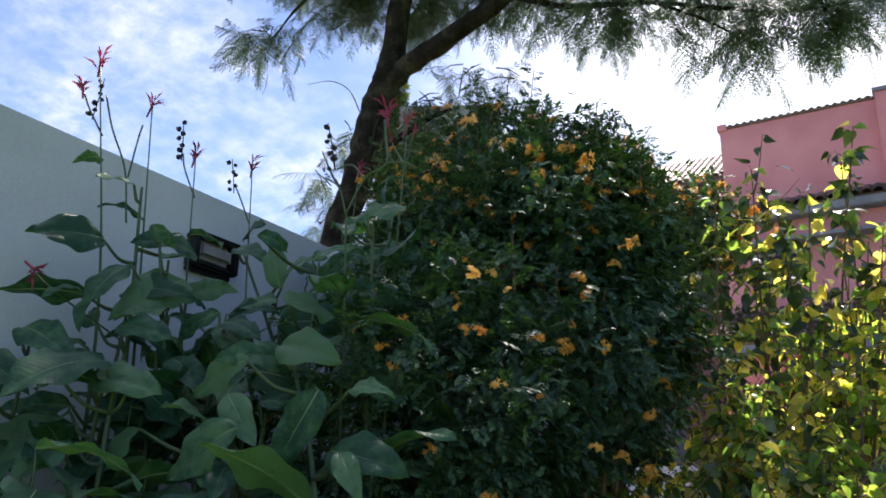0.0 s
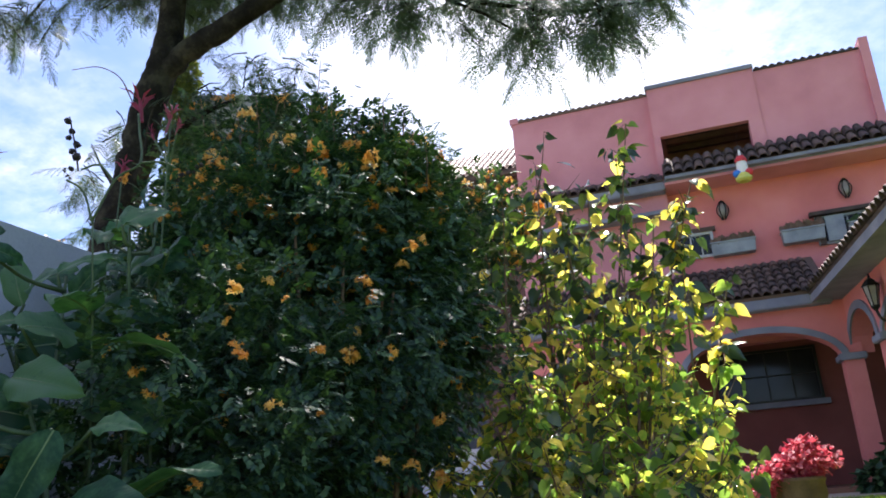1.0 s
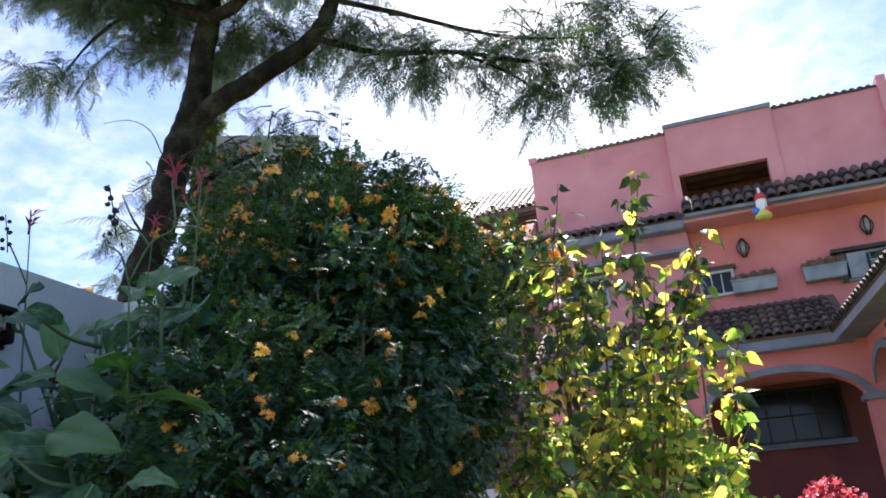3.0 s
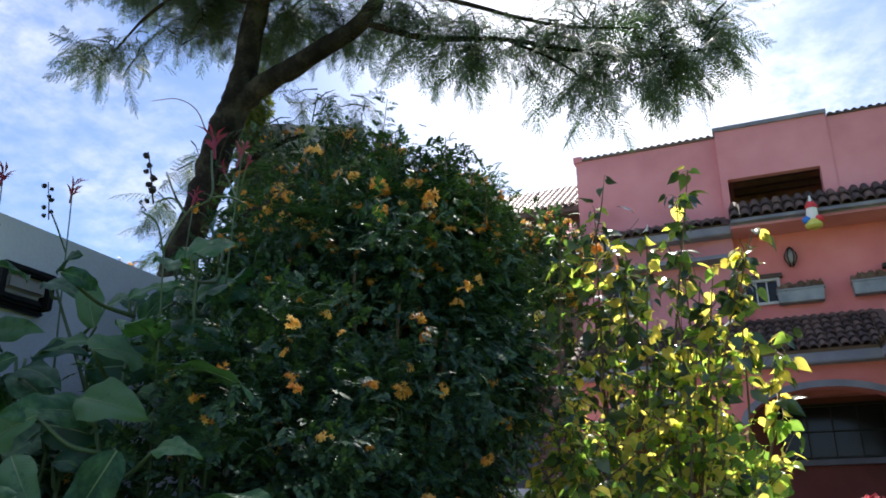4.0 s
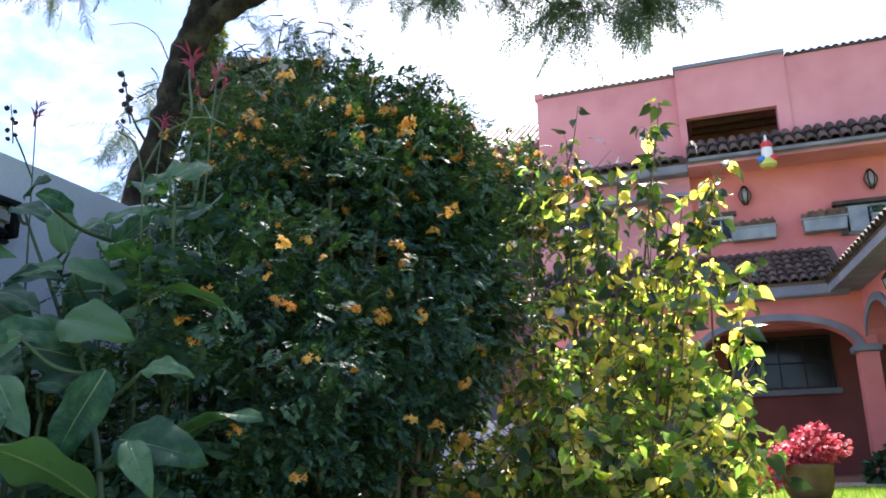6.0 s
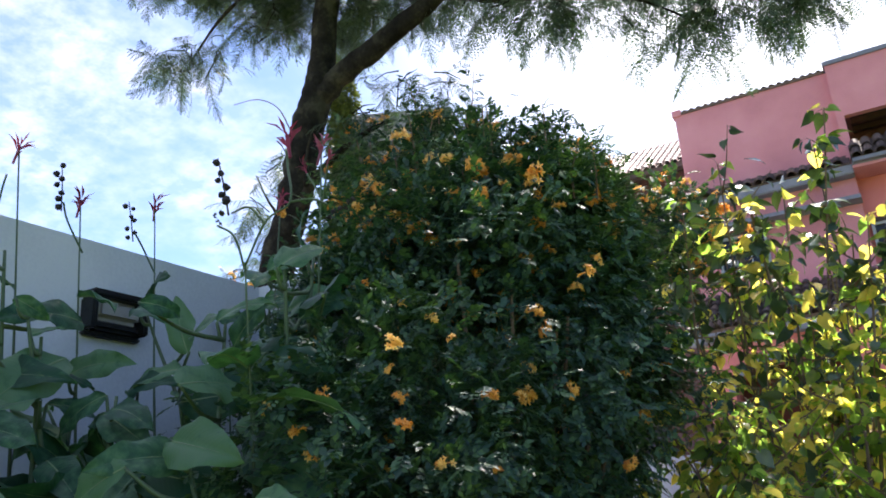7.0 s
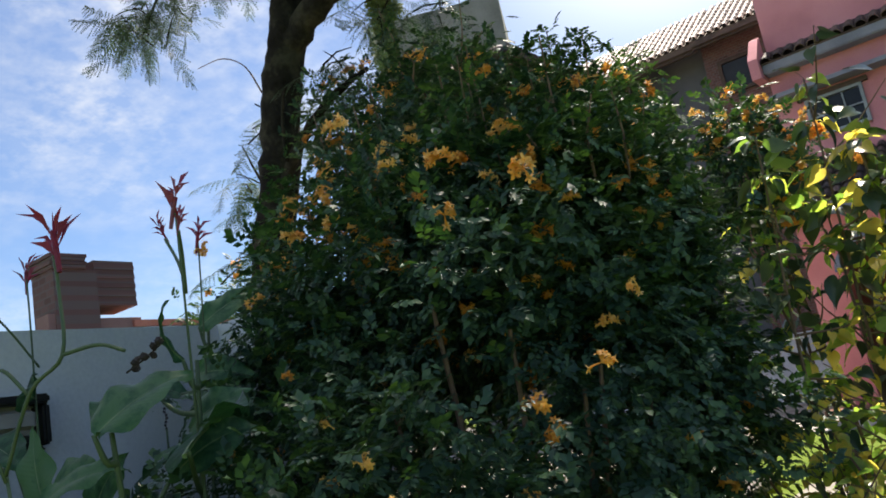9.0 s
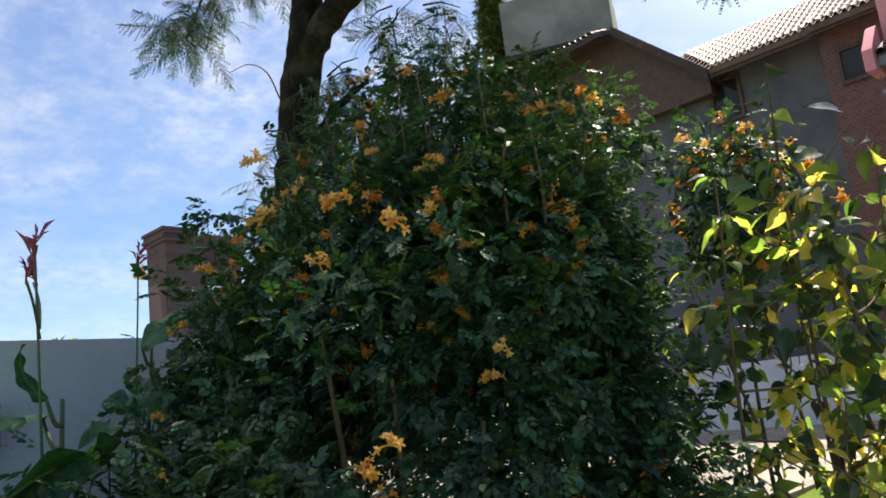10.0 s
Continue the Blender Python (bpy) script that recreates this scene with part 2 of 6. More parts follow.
M_WHITE = material("white_paper", [(0.75, 0.75, 0.75), (0.82, 0.82, 0.82)], 0.8, 12.0, 0.2)
M_PRED = material("red_paper", [(0.55, 0.03, 0.04), (0.65, 0.05, 0.06)], 0.7, 12.0, 0.2)
M_PBLUE = material("blue_paper", [(0.02, 0.14, 0.55), (0.03, 0.22, 0.65)], 0.7, 12.0, 0.2)
M_PYEL = material("yellow_paper", [(0.62, 0.55, 0.10), (0.55, 0.60, 0.16)], 0.7, 12.0, 0.2)

# ---- mesh helpers ----


def part(name, bm, mat, parent=None, label="", smooth=False):
    me = bpy.data.meshes.new(name)
    bm.normal_update()
    bm.to_mesh(me)
    bm.free()
    me.materials.append(mat)
    if smooth:
        me.shade_smooth()
    ob = new(name, me)
    ob.parent = parent
    if label:
        ob["label"] = label
    return ob


def share(name, ob, m, parent, label=""):
    """Another object on the mesh of ob."""
    o = new(name, ob.data)
    o.matrix_basis = m
    o.parent = parent
    if label:
        o["label"] = label
    return o


def array_mesh(name, verts, faces, mat, parent=None, smooth=False):
    me = bpy.data.meshes.new(name)
    verts = np.asarray(verts, dtype=np.float32)
    faces = np.asarray(faces, dtype=np.int32)
    k = faces.shape[1]
    me.vertices.add(len(verts))
    me.vertices.foreach_set("co", verts.ravel())
    me.loops.add(faces.size)
    me.loops.foreach_set("vertex_index", faces.ravel())
    me.polygons.add(len(faces))
    me.polygons.foreach_set("loop_start", np.arange(0, faces.size, k, dtype=np.int32))
    me.update(calc_edges=True)
    me.materials.append(mat)
    if smooth:
        me.shade_smooth()
    ob = new(name, me)
    ob.parent = parent
    return ob


def scatter(template, places, turns, sizes):
    """Copies of a template (verts, faces) at places, with 3x3 turns and sizes: joined arrays."""
    v, f = np.asarray(template[0], float), np.asarray(template[1], int)
    places, turns, sizes = np.asarray(places), np.asarray(turns), np.asarray(sizes)
    out = np.einsum("nij,vj->nvi", turns, v) * sizes[:, None, None] + places[:, None, :]
    idx = f[None] + (np.arange(len(places)) * len(v))[:, None, None]
    return out.reshape(-1, 3), idx.reshape(-1, f.shape[1])


def axes(way, up):
    """3x3 turns whose y column is way and whose z column leans to up, for arrays of vectors."""
    way = way / np.linalg.norm(way, axis=1, keepdims=True)
    x = np.cross(way, up)
    x /= np.linalg.norm(x, axis=1, keepdims=True) + 1e-9
    z = np.cross(x, way)
    return np.stack([x, way, z], axis=2)


def box(bm, lo, hi, m=None):
    lo, hi = Vector(lo), Vector(hi)
    r = bmesh.ops.create_cube(bm, size=1)
    t = Matrix.Translation((lo + hi) / 2) @ Matrix.Diagonal((*(hi - lo), 1))
    bmesh.ops.transform(bm, matrix=(m @ t) if m else t, verts=r["verts"])
    return r["verts"]


def boxed(name, lo, hi, mat, parent=None, label="", bevel=0.0):
    bm = bmesh.new()
    box(bm, lo, hi)
    if bevel:
        bmesh.ops.bevel(bm, geom=bm.edges[:], offset=bevel, segments=2, affect="EDGES")
    return part(name, bm, mat, parent, label)


def tube(bm, points, radii, seg=8, cap=True):
    """A tapered round tube along points."""
    points = [Vector(p) for p in points]
    rings = []
    ref = Vector((0.3, 1, 0.2))
    for i, p in enumerate(points):
        d = (points[min(i + 1, len(points) - 1)] - points[max(i - 1, 0)]).normalized()
        a = d.cross(ref).normalized()
        b = d.cross(a)
        rings.append([bm.verts.new(p + (a * math.cos(2 * math.pi * k / seg) + b * math.sin(2 * math.pi * k / seg)) * radii[i]) for k in range(seg)])
    for r, s in zip(rings, rings[1:]):
        for k in range(seg):
            bm.faces.new((r[k], r[(k + 1) % seg], s[(k + 1) % seg], s[k]))
    if cap:
        bm.faces.new(rings[0][::-1])
        bm.faces.new(rings[-1])


def curve_points(points, n):
    """A smooth line through points (Catmull-Rom)."""
    p = [Vector(q) for q in points]
    p = [2 * p[0] - p[1]] + p + [2 * p[-1] - p[-2]]
    out = []
    for i in range(1, len(p) - 2):
        for k in range(n):
            t = k / n
            out.append(0.5 * (2 * p[i] + (p[i + 1] - p[i - 1]) * t + (2 * p[i - 1] - 5 * p[i] + 4 * p[i + 1] - p[i + 2]) * t * t + (3 * p[i] - p[i - 1] - 3 * p[i + 1] + p[i + 2]) * t ** 3))
    return out + [p[-2]]


def lathe(bm, profile, seg=20, at=(0, 0, 0)):
    rings = [[bm.verts.new((at[0] + r * math.cos(2 * math.pi * k / seg), at[1] + r * math.sin(2 * math.pi * k / seg), at[2] + z)) for k in range(seg)] for r, z in profile]
    for r, s in zip(rings, rings[1:]):
        for k in range(seg):
            bm.faces.new((r[k], r[(k + 1) % seg], s[(k + 1) % seg], s[k]))
    bm.faces.new(rings[0][::-1])
    bm.faces.new(rings[-1])


def empty(name, at=(0, 0, 0), **tags):
    ob = new(name)
    ob.location = at
    return tagged(ob, **tags)


rng = np.random.default_rng(7)

# ---- ground ----


def ground_height(x, y):
    t = min(1.0, max(0.0, (y - 5.0) / 6.0))
    return 0.32 * t * t * (3 - 2 * t)


bm = bmesh.new()
xs = [-400, -60, -20, -10, -6, -4, -3, -2, -1, 0, 1, 2, 3, 5, 8, 14, 30, 80, 400]
ys = [-400, -60, -15, -4, 0, 2, 4, 5, 6, 7, 8, 9, 10, 11, 12, 14, 20, 40, 120, 400]
grid = [[bm.verts.new((x, y, ground_height(x, y))) for x in xs] for y in ys]
for r, s in zip(grid, grid[1:]):
    for k in range(len(xs) - 1):
        bm.faces.new((r[k], r[k + 1], s[k + 1], s[k]))
ground = tagged(part("ground", bm, M_GRASS, None, "sunlit lawn and garden soil"), kind="structure", category="ground")
bm = bmesh.new()
box(bm, (-2.6, 0.2, -0.05), (-0.2, 4.45, 0.035))
bmesh.ops.bevel(bm, geom=bm.edges[:], offset=0.03, segments=2, affect="EDGES")
tagged(part("flower_bed", bm, M_SOIL), label="dark soil bed under the shrubs by the wall", category="flower bed", kind="structure")
boxed("pavement", (-4.0, 12.6, 0.1), (2.4, 14.6, 0.345), M_PATH, None, "pale stone path along the porch")
tagged(bpy.data.objects["pavement"], kind="structure", category="path")

# unseen bare ground, added beyond the garden wall to cut green bounce light
for lo, hi in (((-40, -20, -0.1), (-2.82, 9.2, 0.33)), ((-40, 9.2, -0.1), (-9.5, 40, 0.335))):
    tagged(boxed("yard", lo, hi, M_BOUNCE_GROUND), label="unseen neutral ground added beyond the wall against green bounce", category="ground", kind="structure")

# ---- garden wall ----
WX, WY, WZ = -2.62, 3.27, 1.828
bm = bmesh.new()
box(bm, (WX - 0.16, -3.0, -0.3), (WX, WY + 0.16, WZ))
tagged(part("wall_west", bm, M_WALL), label="pale grey painted garden wall in shade", category="wall", kind="structure")
bm = bmesh.new()
box(bm, (WX, WY, -0.3), (-2.1, WY + 0.16, WZ))
tagged(part("wall_north", bm, M_WALL), label="pale grey painted wall behind the shrub", category="wall", kind="structure")

# ---- house ----
house = empty("house", (0, 16, 0.3), label="pink stucco house with grey trim and clay tile roofs", category="house")


def hpart(name, bm, mat, label="", parent=None):
    ob = part(name, bm, mat, None, label)
    ob.parent = parent or house
    ob.matrix_parent_inverse = (Matrix.Translation(house.location)).inverted()
    return ob


def hbox(name, lo, hi, mat, label="", bevel=0.0):
    bm = bmesh.new()
    box(bm, lo, hi)
    if bevel:
        bmesh.ops.bevel(bm, geom=bm.edges[:], offset=bevel, segments=2, affect="EDGES")
    return hpart(name, bm, mat, label)


def arch_wall(bm, along, x0, x1, c0, c1, z0, z1, holes, seg=14):
    """A wall slab between c0 and c1 thick, from x0 to x1, with arched holes (left, right, spring, crown); along 0: x, 1: y."""
    quads, edge = [], x0
    for l, r, sp, cr in holes:
        if l > edge:
            quads.append([(edge, z0), (l, z0), (l, sp), (edge, sp)])
            quads.append([(edge, sp), (l, sp), (l, z1), (edge, z1)])
        us = [(l + r) / 2 - (r - l) / 2 * math.cos(math.pi * k / seg) for k in range(seg + 1)]
        zs = [sp + (cr - sp) * math.sin(math.pi * k / seg) for k in range(seg + 1)]
        for k in range(seg):
            quads.append([(us[k], zs[k]), (us[k + 1], zs[k + 1]), (us[k + 1], z1), (us[k], z1)])
        edge = r
    if edge < x1:
        sp = holes[-1][2]
        quads.append([(edge, z0), (x1, z0), (x1, sp), (edge, sp)])
        quads.append([(edge, sp), (x1, sp), (x1, z1), (edge, z1)])
    made = {}

    def vert(u, c, z):
        key = (round(u, 4), c, round(z, 4))
        if key not in made:
            made[key] = bm.verts.new((u, c, z) if along == 0 else (c, u, z))
        return made[key]

    count = {}
    for q in quads:
        for a, d in zip(q, q[1:] + q[:1]):
            key = frozenset(((round(a[0], 4), round(a[1], 4)), (round(d[0], 4), round(d[1], 4))))
            count[key] = count.get(key, 0) + 1
    for q in quads:
        bm.faces.new([vert(u, c0, z) for u, z in q])
        bm.faces.new([vert(u, c1, z) for u, z in q][::-1])
        for a, d in zip(q, q[1:] + q[:1]):
            key = frozenset(((round(a[0], 4), round(a[1], 4)), (round(d[0], 4), round(d[1], 4))))
            if count[key] == 1:
                bm.faces.new((vert(d[0], c0, d[1]), vert(a[0], c0, a[1]), vert(a[0], c1, a[1]), vert(d[0], c1, d[1])))
    bmesh.ops.recalc_face_normals(bm, faces=bm.faces)


def arch_trim(bm, along, c, l, r, sp, cr, width, thick, seg=18):
    """A raised band round an arch."""
    pts = []
    for k in range(seg + 1):
        a = math.pi * k / seg
        pts.append((-math.cos(a), math.sin(a)))
    rows = []
    for off in (0.0, width):
        row = []
        for ca, sa in pts:
            u = (l + r) / 2 + ((r - l) / 2 + off) * ca
            z = sp + (cr - sp + off) * sa
            row.append((u, z))
        rows.append(row)
    def put(u, cc, z):
        return bm.verts.new((u, cc, z) if along == 0 else (cc, u, z))
    for k in range(seg):
        q = [rows[0][k], rows[0][k + 1], rows[1][k + 1], rows[1][k]]
        f, b = [put(u, c - thick, z) for u, z in q], [put(u, c, z) for u, z in q]
        bm.faces.new(f)
        for i in range(4):
            j = (i + 1) % 4
            bm.faces.new((f[j], f[i], b[i], b[j]))
    bmesh.ops.remove_doubles(bm, verts=bm.verts, dist=0.0005)
    bmesh.ops.recalc_face_normals(bm, faces=bm.faces)


# upper storey: left block, tower with terrace opening, right block
hbox("wall", (-3.34, 16.13, 6.2), (-0.49, 19.5, 8.22), M_PINK)
hbox("parapet", (-3.38, 16.09, 8.2), (-3.2, 16.4, 8.33), M_PINK)
bm = bmesh.new()
box(bm, (-0.49, 15.97, 7.22), (1.54, 16.12, 8.29))
box(bm, (-0.49, 15.97, 6.2), (-0.36, 16.3, 7.22))
box(bm, (1.30, 15.97, 6.2), (1.54, 16.3, 7.22))
hpart("wall", bm, M_PINK)
hbox("wall", (1.54, 16.0, 6.2), (3.60, 19.5, 8.22), M_PINK)
hbox("pilaster", (3.45, 15.9, 6.3), (3.61, 16.0, 8.41), M_PINK)
hbox("pilaster", (3.45, 16.0, 8.2), (3.61, 16.25, 8.41), M_PINK)
hbox("coping", (-0.52, 15.93, 8.28), (1.56, 16.35, 8.36), M_GREY)
hbox("coping", (1.56, 15.97, 8.22), (3.45, 16.3, 8.26), M_TILE)
hbox("coping", (-3.2, 16.1, 8.22), (-0.52, 16.4, 8.27), M_TILE)
hbox("terrace_wall", (-0.5, 17.2, 6.2), (1.55, 17.4, 8.2), M_BRICK)
# terrace floor and ceiling are near-black to put the recess's shade into colour
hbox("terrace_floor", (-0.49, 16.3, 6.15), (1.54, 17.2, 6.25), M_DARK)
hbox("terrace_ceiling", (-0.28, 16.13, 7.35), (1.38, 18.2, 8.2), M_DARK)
for k in range(2):
    hbox("beam", (-0.28, 16.5 + 0.4 * k, 7.25), (1.38, 16.62 + 0.4 * k, 7.35), M_WOOD)
hbox("parapet", (3.63, 16.0, 6.3), (4.1, 16.4, 6.62), M_PINK)
# second storey
hbox("wall", (-3.4, 16.02, 3.0), (-0.42, 16.3, 6.2), M_PINK)
hbox("wall", (-0.42, 16.3, 3.0), (4.6, 16.6, 6.2), M_ORANGE)
hbox("cornice", (-3.4, 15.72, 6.03), (-0.42, 16.02, 6.22), M_GREY, "", 0.02)
hbox("soffit", (-0.42, 15.62, 6.08), (4.15, 16.3, 6.13), M_PINK)
hbox("cornice", (-0.42, 15.6, 6.13), (4.17, 16.3, 6.22), M_GREY, "", 0.015)
hbox("gutter", (-0.4, 15.5, 6.15), (4.2, 15.6, 6.22), M_GREY, "grey metal gutter", 0.01)
# ground storey: arcade, porch behind it
bm = bmesh.new()
arch_wall(bm, 0, -3.4, 2.2, 15.0, 15.35, 0.3, 3.5, [(-2.9, -0.95, 2.42, 2.95), (-0.55, 1.9, 2.42, 2.95)])
hpart("arcade_wall", bm, M_ORANGE)
for l, r in ((-2.9, -0.95), (-0.55, 1.9)):
    bm = bmesh.new()
    arch_trim(bm, 0, 15.0, l, r, 2.42, 2.95, 0.11, 0.03)
    hpart("arch_trim", bm, M_GREY)
# back wall of the porch: its dark colour carries the shade
hbox("porch_wall", (-3.4, 17.3, 0.3), (5.0, 17.5, 3.4), M_PORCH, "stucco porch wall with the porch shade put into its red")
hbox("wall", (-3.4, 15.35, 0.3), (-3.2, 17.3, 3.4), M_ORANGE)
hbox("porch_ceiling", (-3.4, 15.35, 3.35), (4.6, 17.3, 3.5), M_WOOD)
hbox("porch_floor", (-3.6, 14.6, 0.2), (4.5, 17.2, 0.42), M_BRICK)
hbox("fascia", (-3.5, 14.75, 3.3), (1.9, 15.02, 3.52), M_GREY, "", 0.02)
# wing that comes forward, turned a little from the square
WING = Matrix.Translation((1.70, 15.25, 0)) @ pose(0, 0, 0, 0, 0, 4.6) @ Matrix.Translation((-1.85, -15.25, 0))


def wpart(name, bm, mat, label="", parent=None):
    bmesh.ops.transform(bm, matrix=WING, verts=bm.verts)
    return hpart(name, bm, mat, label, parent)


def wbox(name, lo, hi, mat, label="", bevel=0.0):
    bm = bmesh.new()
    box(bm, lo, hi)
    if bevel:
        bmesh.ops.bevel(bm, geom=bm.edges[:], offset=bevel, segments=2, affect="EDGES")
    return wpart(name, bm, mat, label)


WING_ARCHES = [(4.9, 8.62, 2.45, 2.98), (8.98, 13.12, 2.45, 2.98), (13.48, 15.0, 2.45, 3.06)]
bm = bmesh.new()
arch_wall(bm, 1, 4.0, 15.0, 2.2, 2.52, 0.3, 3.42, WING_ARCHES)
wpart("arcade_wall", bm, M_ORANGE)
for l, r, sp, cr in WING_ARCHES:
    bm = bmesh.new()
    arch_trim(bm, 1, 2.2, l, r, sp, cr - 0.02, 0.13, 0.03)
    wpart("arch_trim", bm, M_GREY)
for y0, y1 in ((8.62, 8.98), (13.12, 13.48)):
    wbox("capital", (2.12, y0 - 0.06, 2.38), (2.6, y1 + 0.06, 2.49), M_GREY, "", 0.015)
    wbox("plinth", (2.15, y0 - 0.05, 0.3), (2.57, y1 + 0.05, 0.88), M_GREY, "blue-grey painted column base", 0.01)
hbox("capital", (1.83, 14.93, 2.36), (2.25, 15.4, 2.47), M_GREY, "", 0.015)
# blackened back wall in place of deep shade inside the wing
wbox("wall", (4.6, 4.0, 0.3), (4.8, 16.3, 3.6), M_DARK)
wbox("wing_ceiling", (2.52, 4.0, 3.3), (4.6, 15.0, 3.42), M_WOOD)
wbox("soffit", (1.72, 3.8, 3.36), (2.3, 15.2, 3.43), M_GREY)
wbox("fascia", (1.68, 3.8, 3.32), (1.74, 15.2, 3.47), M_GREY)

# ---- tile roofs ----


def tile_mesh(length, radius):
    bm = bmesh.new()
    n = 6
    rows = []
    for y, r in ((0.0, radius), (length, radius * 0.82)):
        for s in (1.0, 0.86):
            rows.append([bm.verts.new((r * s * math.cos(math.pi * k / n), y, r * s * math.sin(math.pi * k / n))) for k in range(n + 1)])
    o0, i0, o1, i1 = rows
    for k in range(n):
        bm.faces.new((o0[k], o0[k + 1], o1[k + 1], o1[k]))
        bm.faces.new((i0[k + 1], i0[k], o0[k], o0[k + 1]))
        bm.faces.new((i1[k], i1[k + 1], i0[k + 1], i0[k]))
    return bm


def tile_roof(name, origin, along, up, width, height, mat, parent, spacing=0.19, row=0.34):
    """A sloping roof slab with rows of barrel tiles as pieces; along and up are unit vectors in its plane."""
    along, up = Vector(along).normalized(), Vector(up).normalized()
    nrm = along.cross(up).normalized()
    base = Matrix((along.to_4d(), up.to_4d(), nrm.to_4d(), (0, 0, 0, 1))).transposed()
    base[0][3], base[1][3], base[2][3] = origin
    base[3] = (0, 0, 0, 1)
    bm = bmesh.new()
    box(bm, (0, 0, -0.06), (width, height, 0.0), base)
    slab = part(name, bm, mat, None)
    slab.parent = parent
    inv = Matrix.Translation(parent.location).inverted() if parent else Matrix()
    slab.matrix_parent_inverse = inv
    first = None
    for j in range(max(1, int(height / row))):
        for i in range(int(width / spacing)):
            m = base @ Matrix.Translation((spacing * (i + 0.5) + rng.normal(0, 0.004), row * j - 0.03, 0.02 * 1)) @ pose(0, 0, 0, -4, 0, rng.normal(0, 1.2))
            if first is None:
                first = part("roof_tile", tile_mesh(row * 1.15, spacing * 0.47), mat, slab)
                first.matrix_basis = m
            else:
                share("roof_tile", first, m, slab)
    return slab


tile_roof("roof", (-3.5, 14.72, 3.52), (1, 0, 0), (0, 1.45, 0.90), 5.4, 1.72, M_TILE, house, 0.155, 0.27)
tile_roof("roof", WING @ Vector((1.66, 15.4, 3.48)), WING.to_3x3() @ Vector((0, -1, 0)), WING.to_3x3() @ Vector((1, 0, 0.55)), 11.4, 1.35, M_TILE, house)
tile_roof("roof", (-0.42, 15.52, 6.23), (1, 0, 0), (0, 0.5, 0.46), 4.6, 0.70, M_TILE, house)
tile_roof("roof", (-3.4, 15.7, 6.22), (1, 0, 0), (0, 0.45, 0.33), 2.96, 0.5, M_TILE, house)

# ---- tree behind the wall ----


def frond_template(seed):
    """A twice-feathered drooping leaf, 1 long along y: paired side feathers, each with two rows of pointed leaflets."""
    r = np.random.default_rng(seed)
    v, f = [], []
    n, m = 12, 7
    sag, bend = r.uniform(0.15, 0.5), r.normal(0, 0.10)

    def spine(t):
        return np.array((bend * t * t + 0.03 * math.sin(4 * t + seed), t - 0.12 * t * t, 0.12 * t - sag * t * t))

    for k in range(n):
        t = 0.12 + 0.86 * k / (n - 1)
        root = spine(t)
        for s in (-1, 1):
            size = (0.21 * math.sin(math.pi * (0.22 + 0.66 * t)) + 0.05) * r.uniform(0.8, 1.15)
            way = np.array((s * (0.92 - 0.5 * t), 0.42 + 0.45 * t + r.normal(0, 0.08), -0.30 + r.normal(0, 0.12)))
            way /= np.linalg.norm(way)
            side = np.cross(way, (r.normal(0, 0.15), r.normal(0, 0.15), 1.0))
            side /= np.linalg.norm(side)
            step = size / m
            for j in range(m):
                u = (j + 0.25) / m
                p = root + way * size * u + np.array((0, 0, -0.25 * size * u * u))
                ln = 0.036 * (1.0 - 0.55 * u) * r.uniform(0.8, 1.2)
                for e in (-1, 1):
                    i = len(v)
                    v.extend((p, p + way * step * 0.72, p + side * e * ln + way * (step * 0.6 + 0.008)))
                    f.append((i, i + 1, i + 2))
    i = len(v)
    for k in range(6):
        a, q = spine(k / 5), np.array((0.0045, 0, 0))
        v.extend((a - q, a + q))
    for k in range(5):
        f.append((i + 2 * k, i + 2 * k + 1, i + 2 * k + 3))
        f.append((i + 2 * k, i + 2 * k + 3, i + 2 * k + 2))
    return np.array(v), np.array(f)


FRONDS = [frond_template(s) for s in range(5)]


def crown(name, clusters, size, parent, mat=M_FROND, seed=3):
    """Drooping fronds in small bunches on twigs; the bunches lie in ellipsoids (x, y, z, rx, ry, rz, bunches)."""
    r = np.random.default_rng(seed)
    places, ways, twigs = [], [], []
    for x, y, z, rx, ry, rz, n in clusters:
        d = r.normal(size=(n, 3))
        d /= np.linalg.norm(d, axis=1, keepdims=True)
        tips = np.array((x, y, z)) + d * np.array((rx, ry, rz)) * r.uniform(0.15, 1.0, (n, 1)) ** 0.5
        for tip, out in zip(tips, d):
            back = tip - np.array((out[0] * 0.2, out[1] * 0.2, -0.06 + 0.2 * r.random()))
            twigs.append((back, (back + tip) / 2 + np.array((0, 0, 0.02)), tip))
            a0 = r.uniform(0, 6.28)
            for k in range(int(r.integers(3, 6))):
                a = a0 + 2.4 * k + r.normal(0, 0.4)
                w = np.array((math.cos(a), math.sin(a), r.normal(-0.75, 0.45))) + out * np.array((0.6, 0.6, 0.0))
                places.append(back + (tip - back) * r.uniform(0.2, 1.0) + r.normal(0, 0.012, 3))
                ways.append(w)
    places, ways = np.array(places), np.array(ways)
    up = np.tile((0.0, 0.0, 1.0), (len(ways), 1)) + r.normal(0, 0.3, (len(ways), 3))
    turns, sizes = axes(ways, up), r.uniform(0.6, 1.15, len(ways)) * size
    k = len(FRONDS)
    for q, leaf in enumerate(FRONDS):
        v, f = scatter(leaf, places[q::k], turns[q::k], sizes[q::k])
        tagged(array_mesh(name, v, f, mat, parent), kind="stuff")
    bm = bmesh.new()
    for line in twigs:
        tube(bm, line, [0.005, 0.0038, 0.002], 4, False)
    tagged(part("fine_growth", bm, M_BARK, parent), kind="stuff")


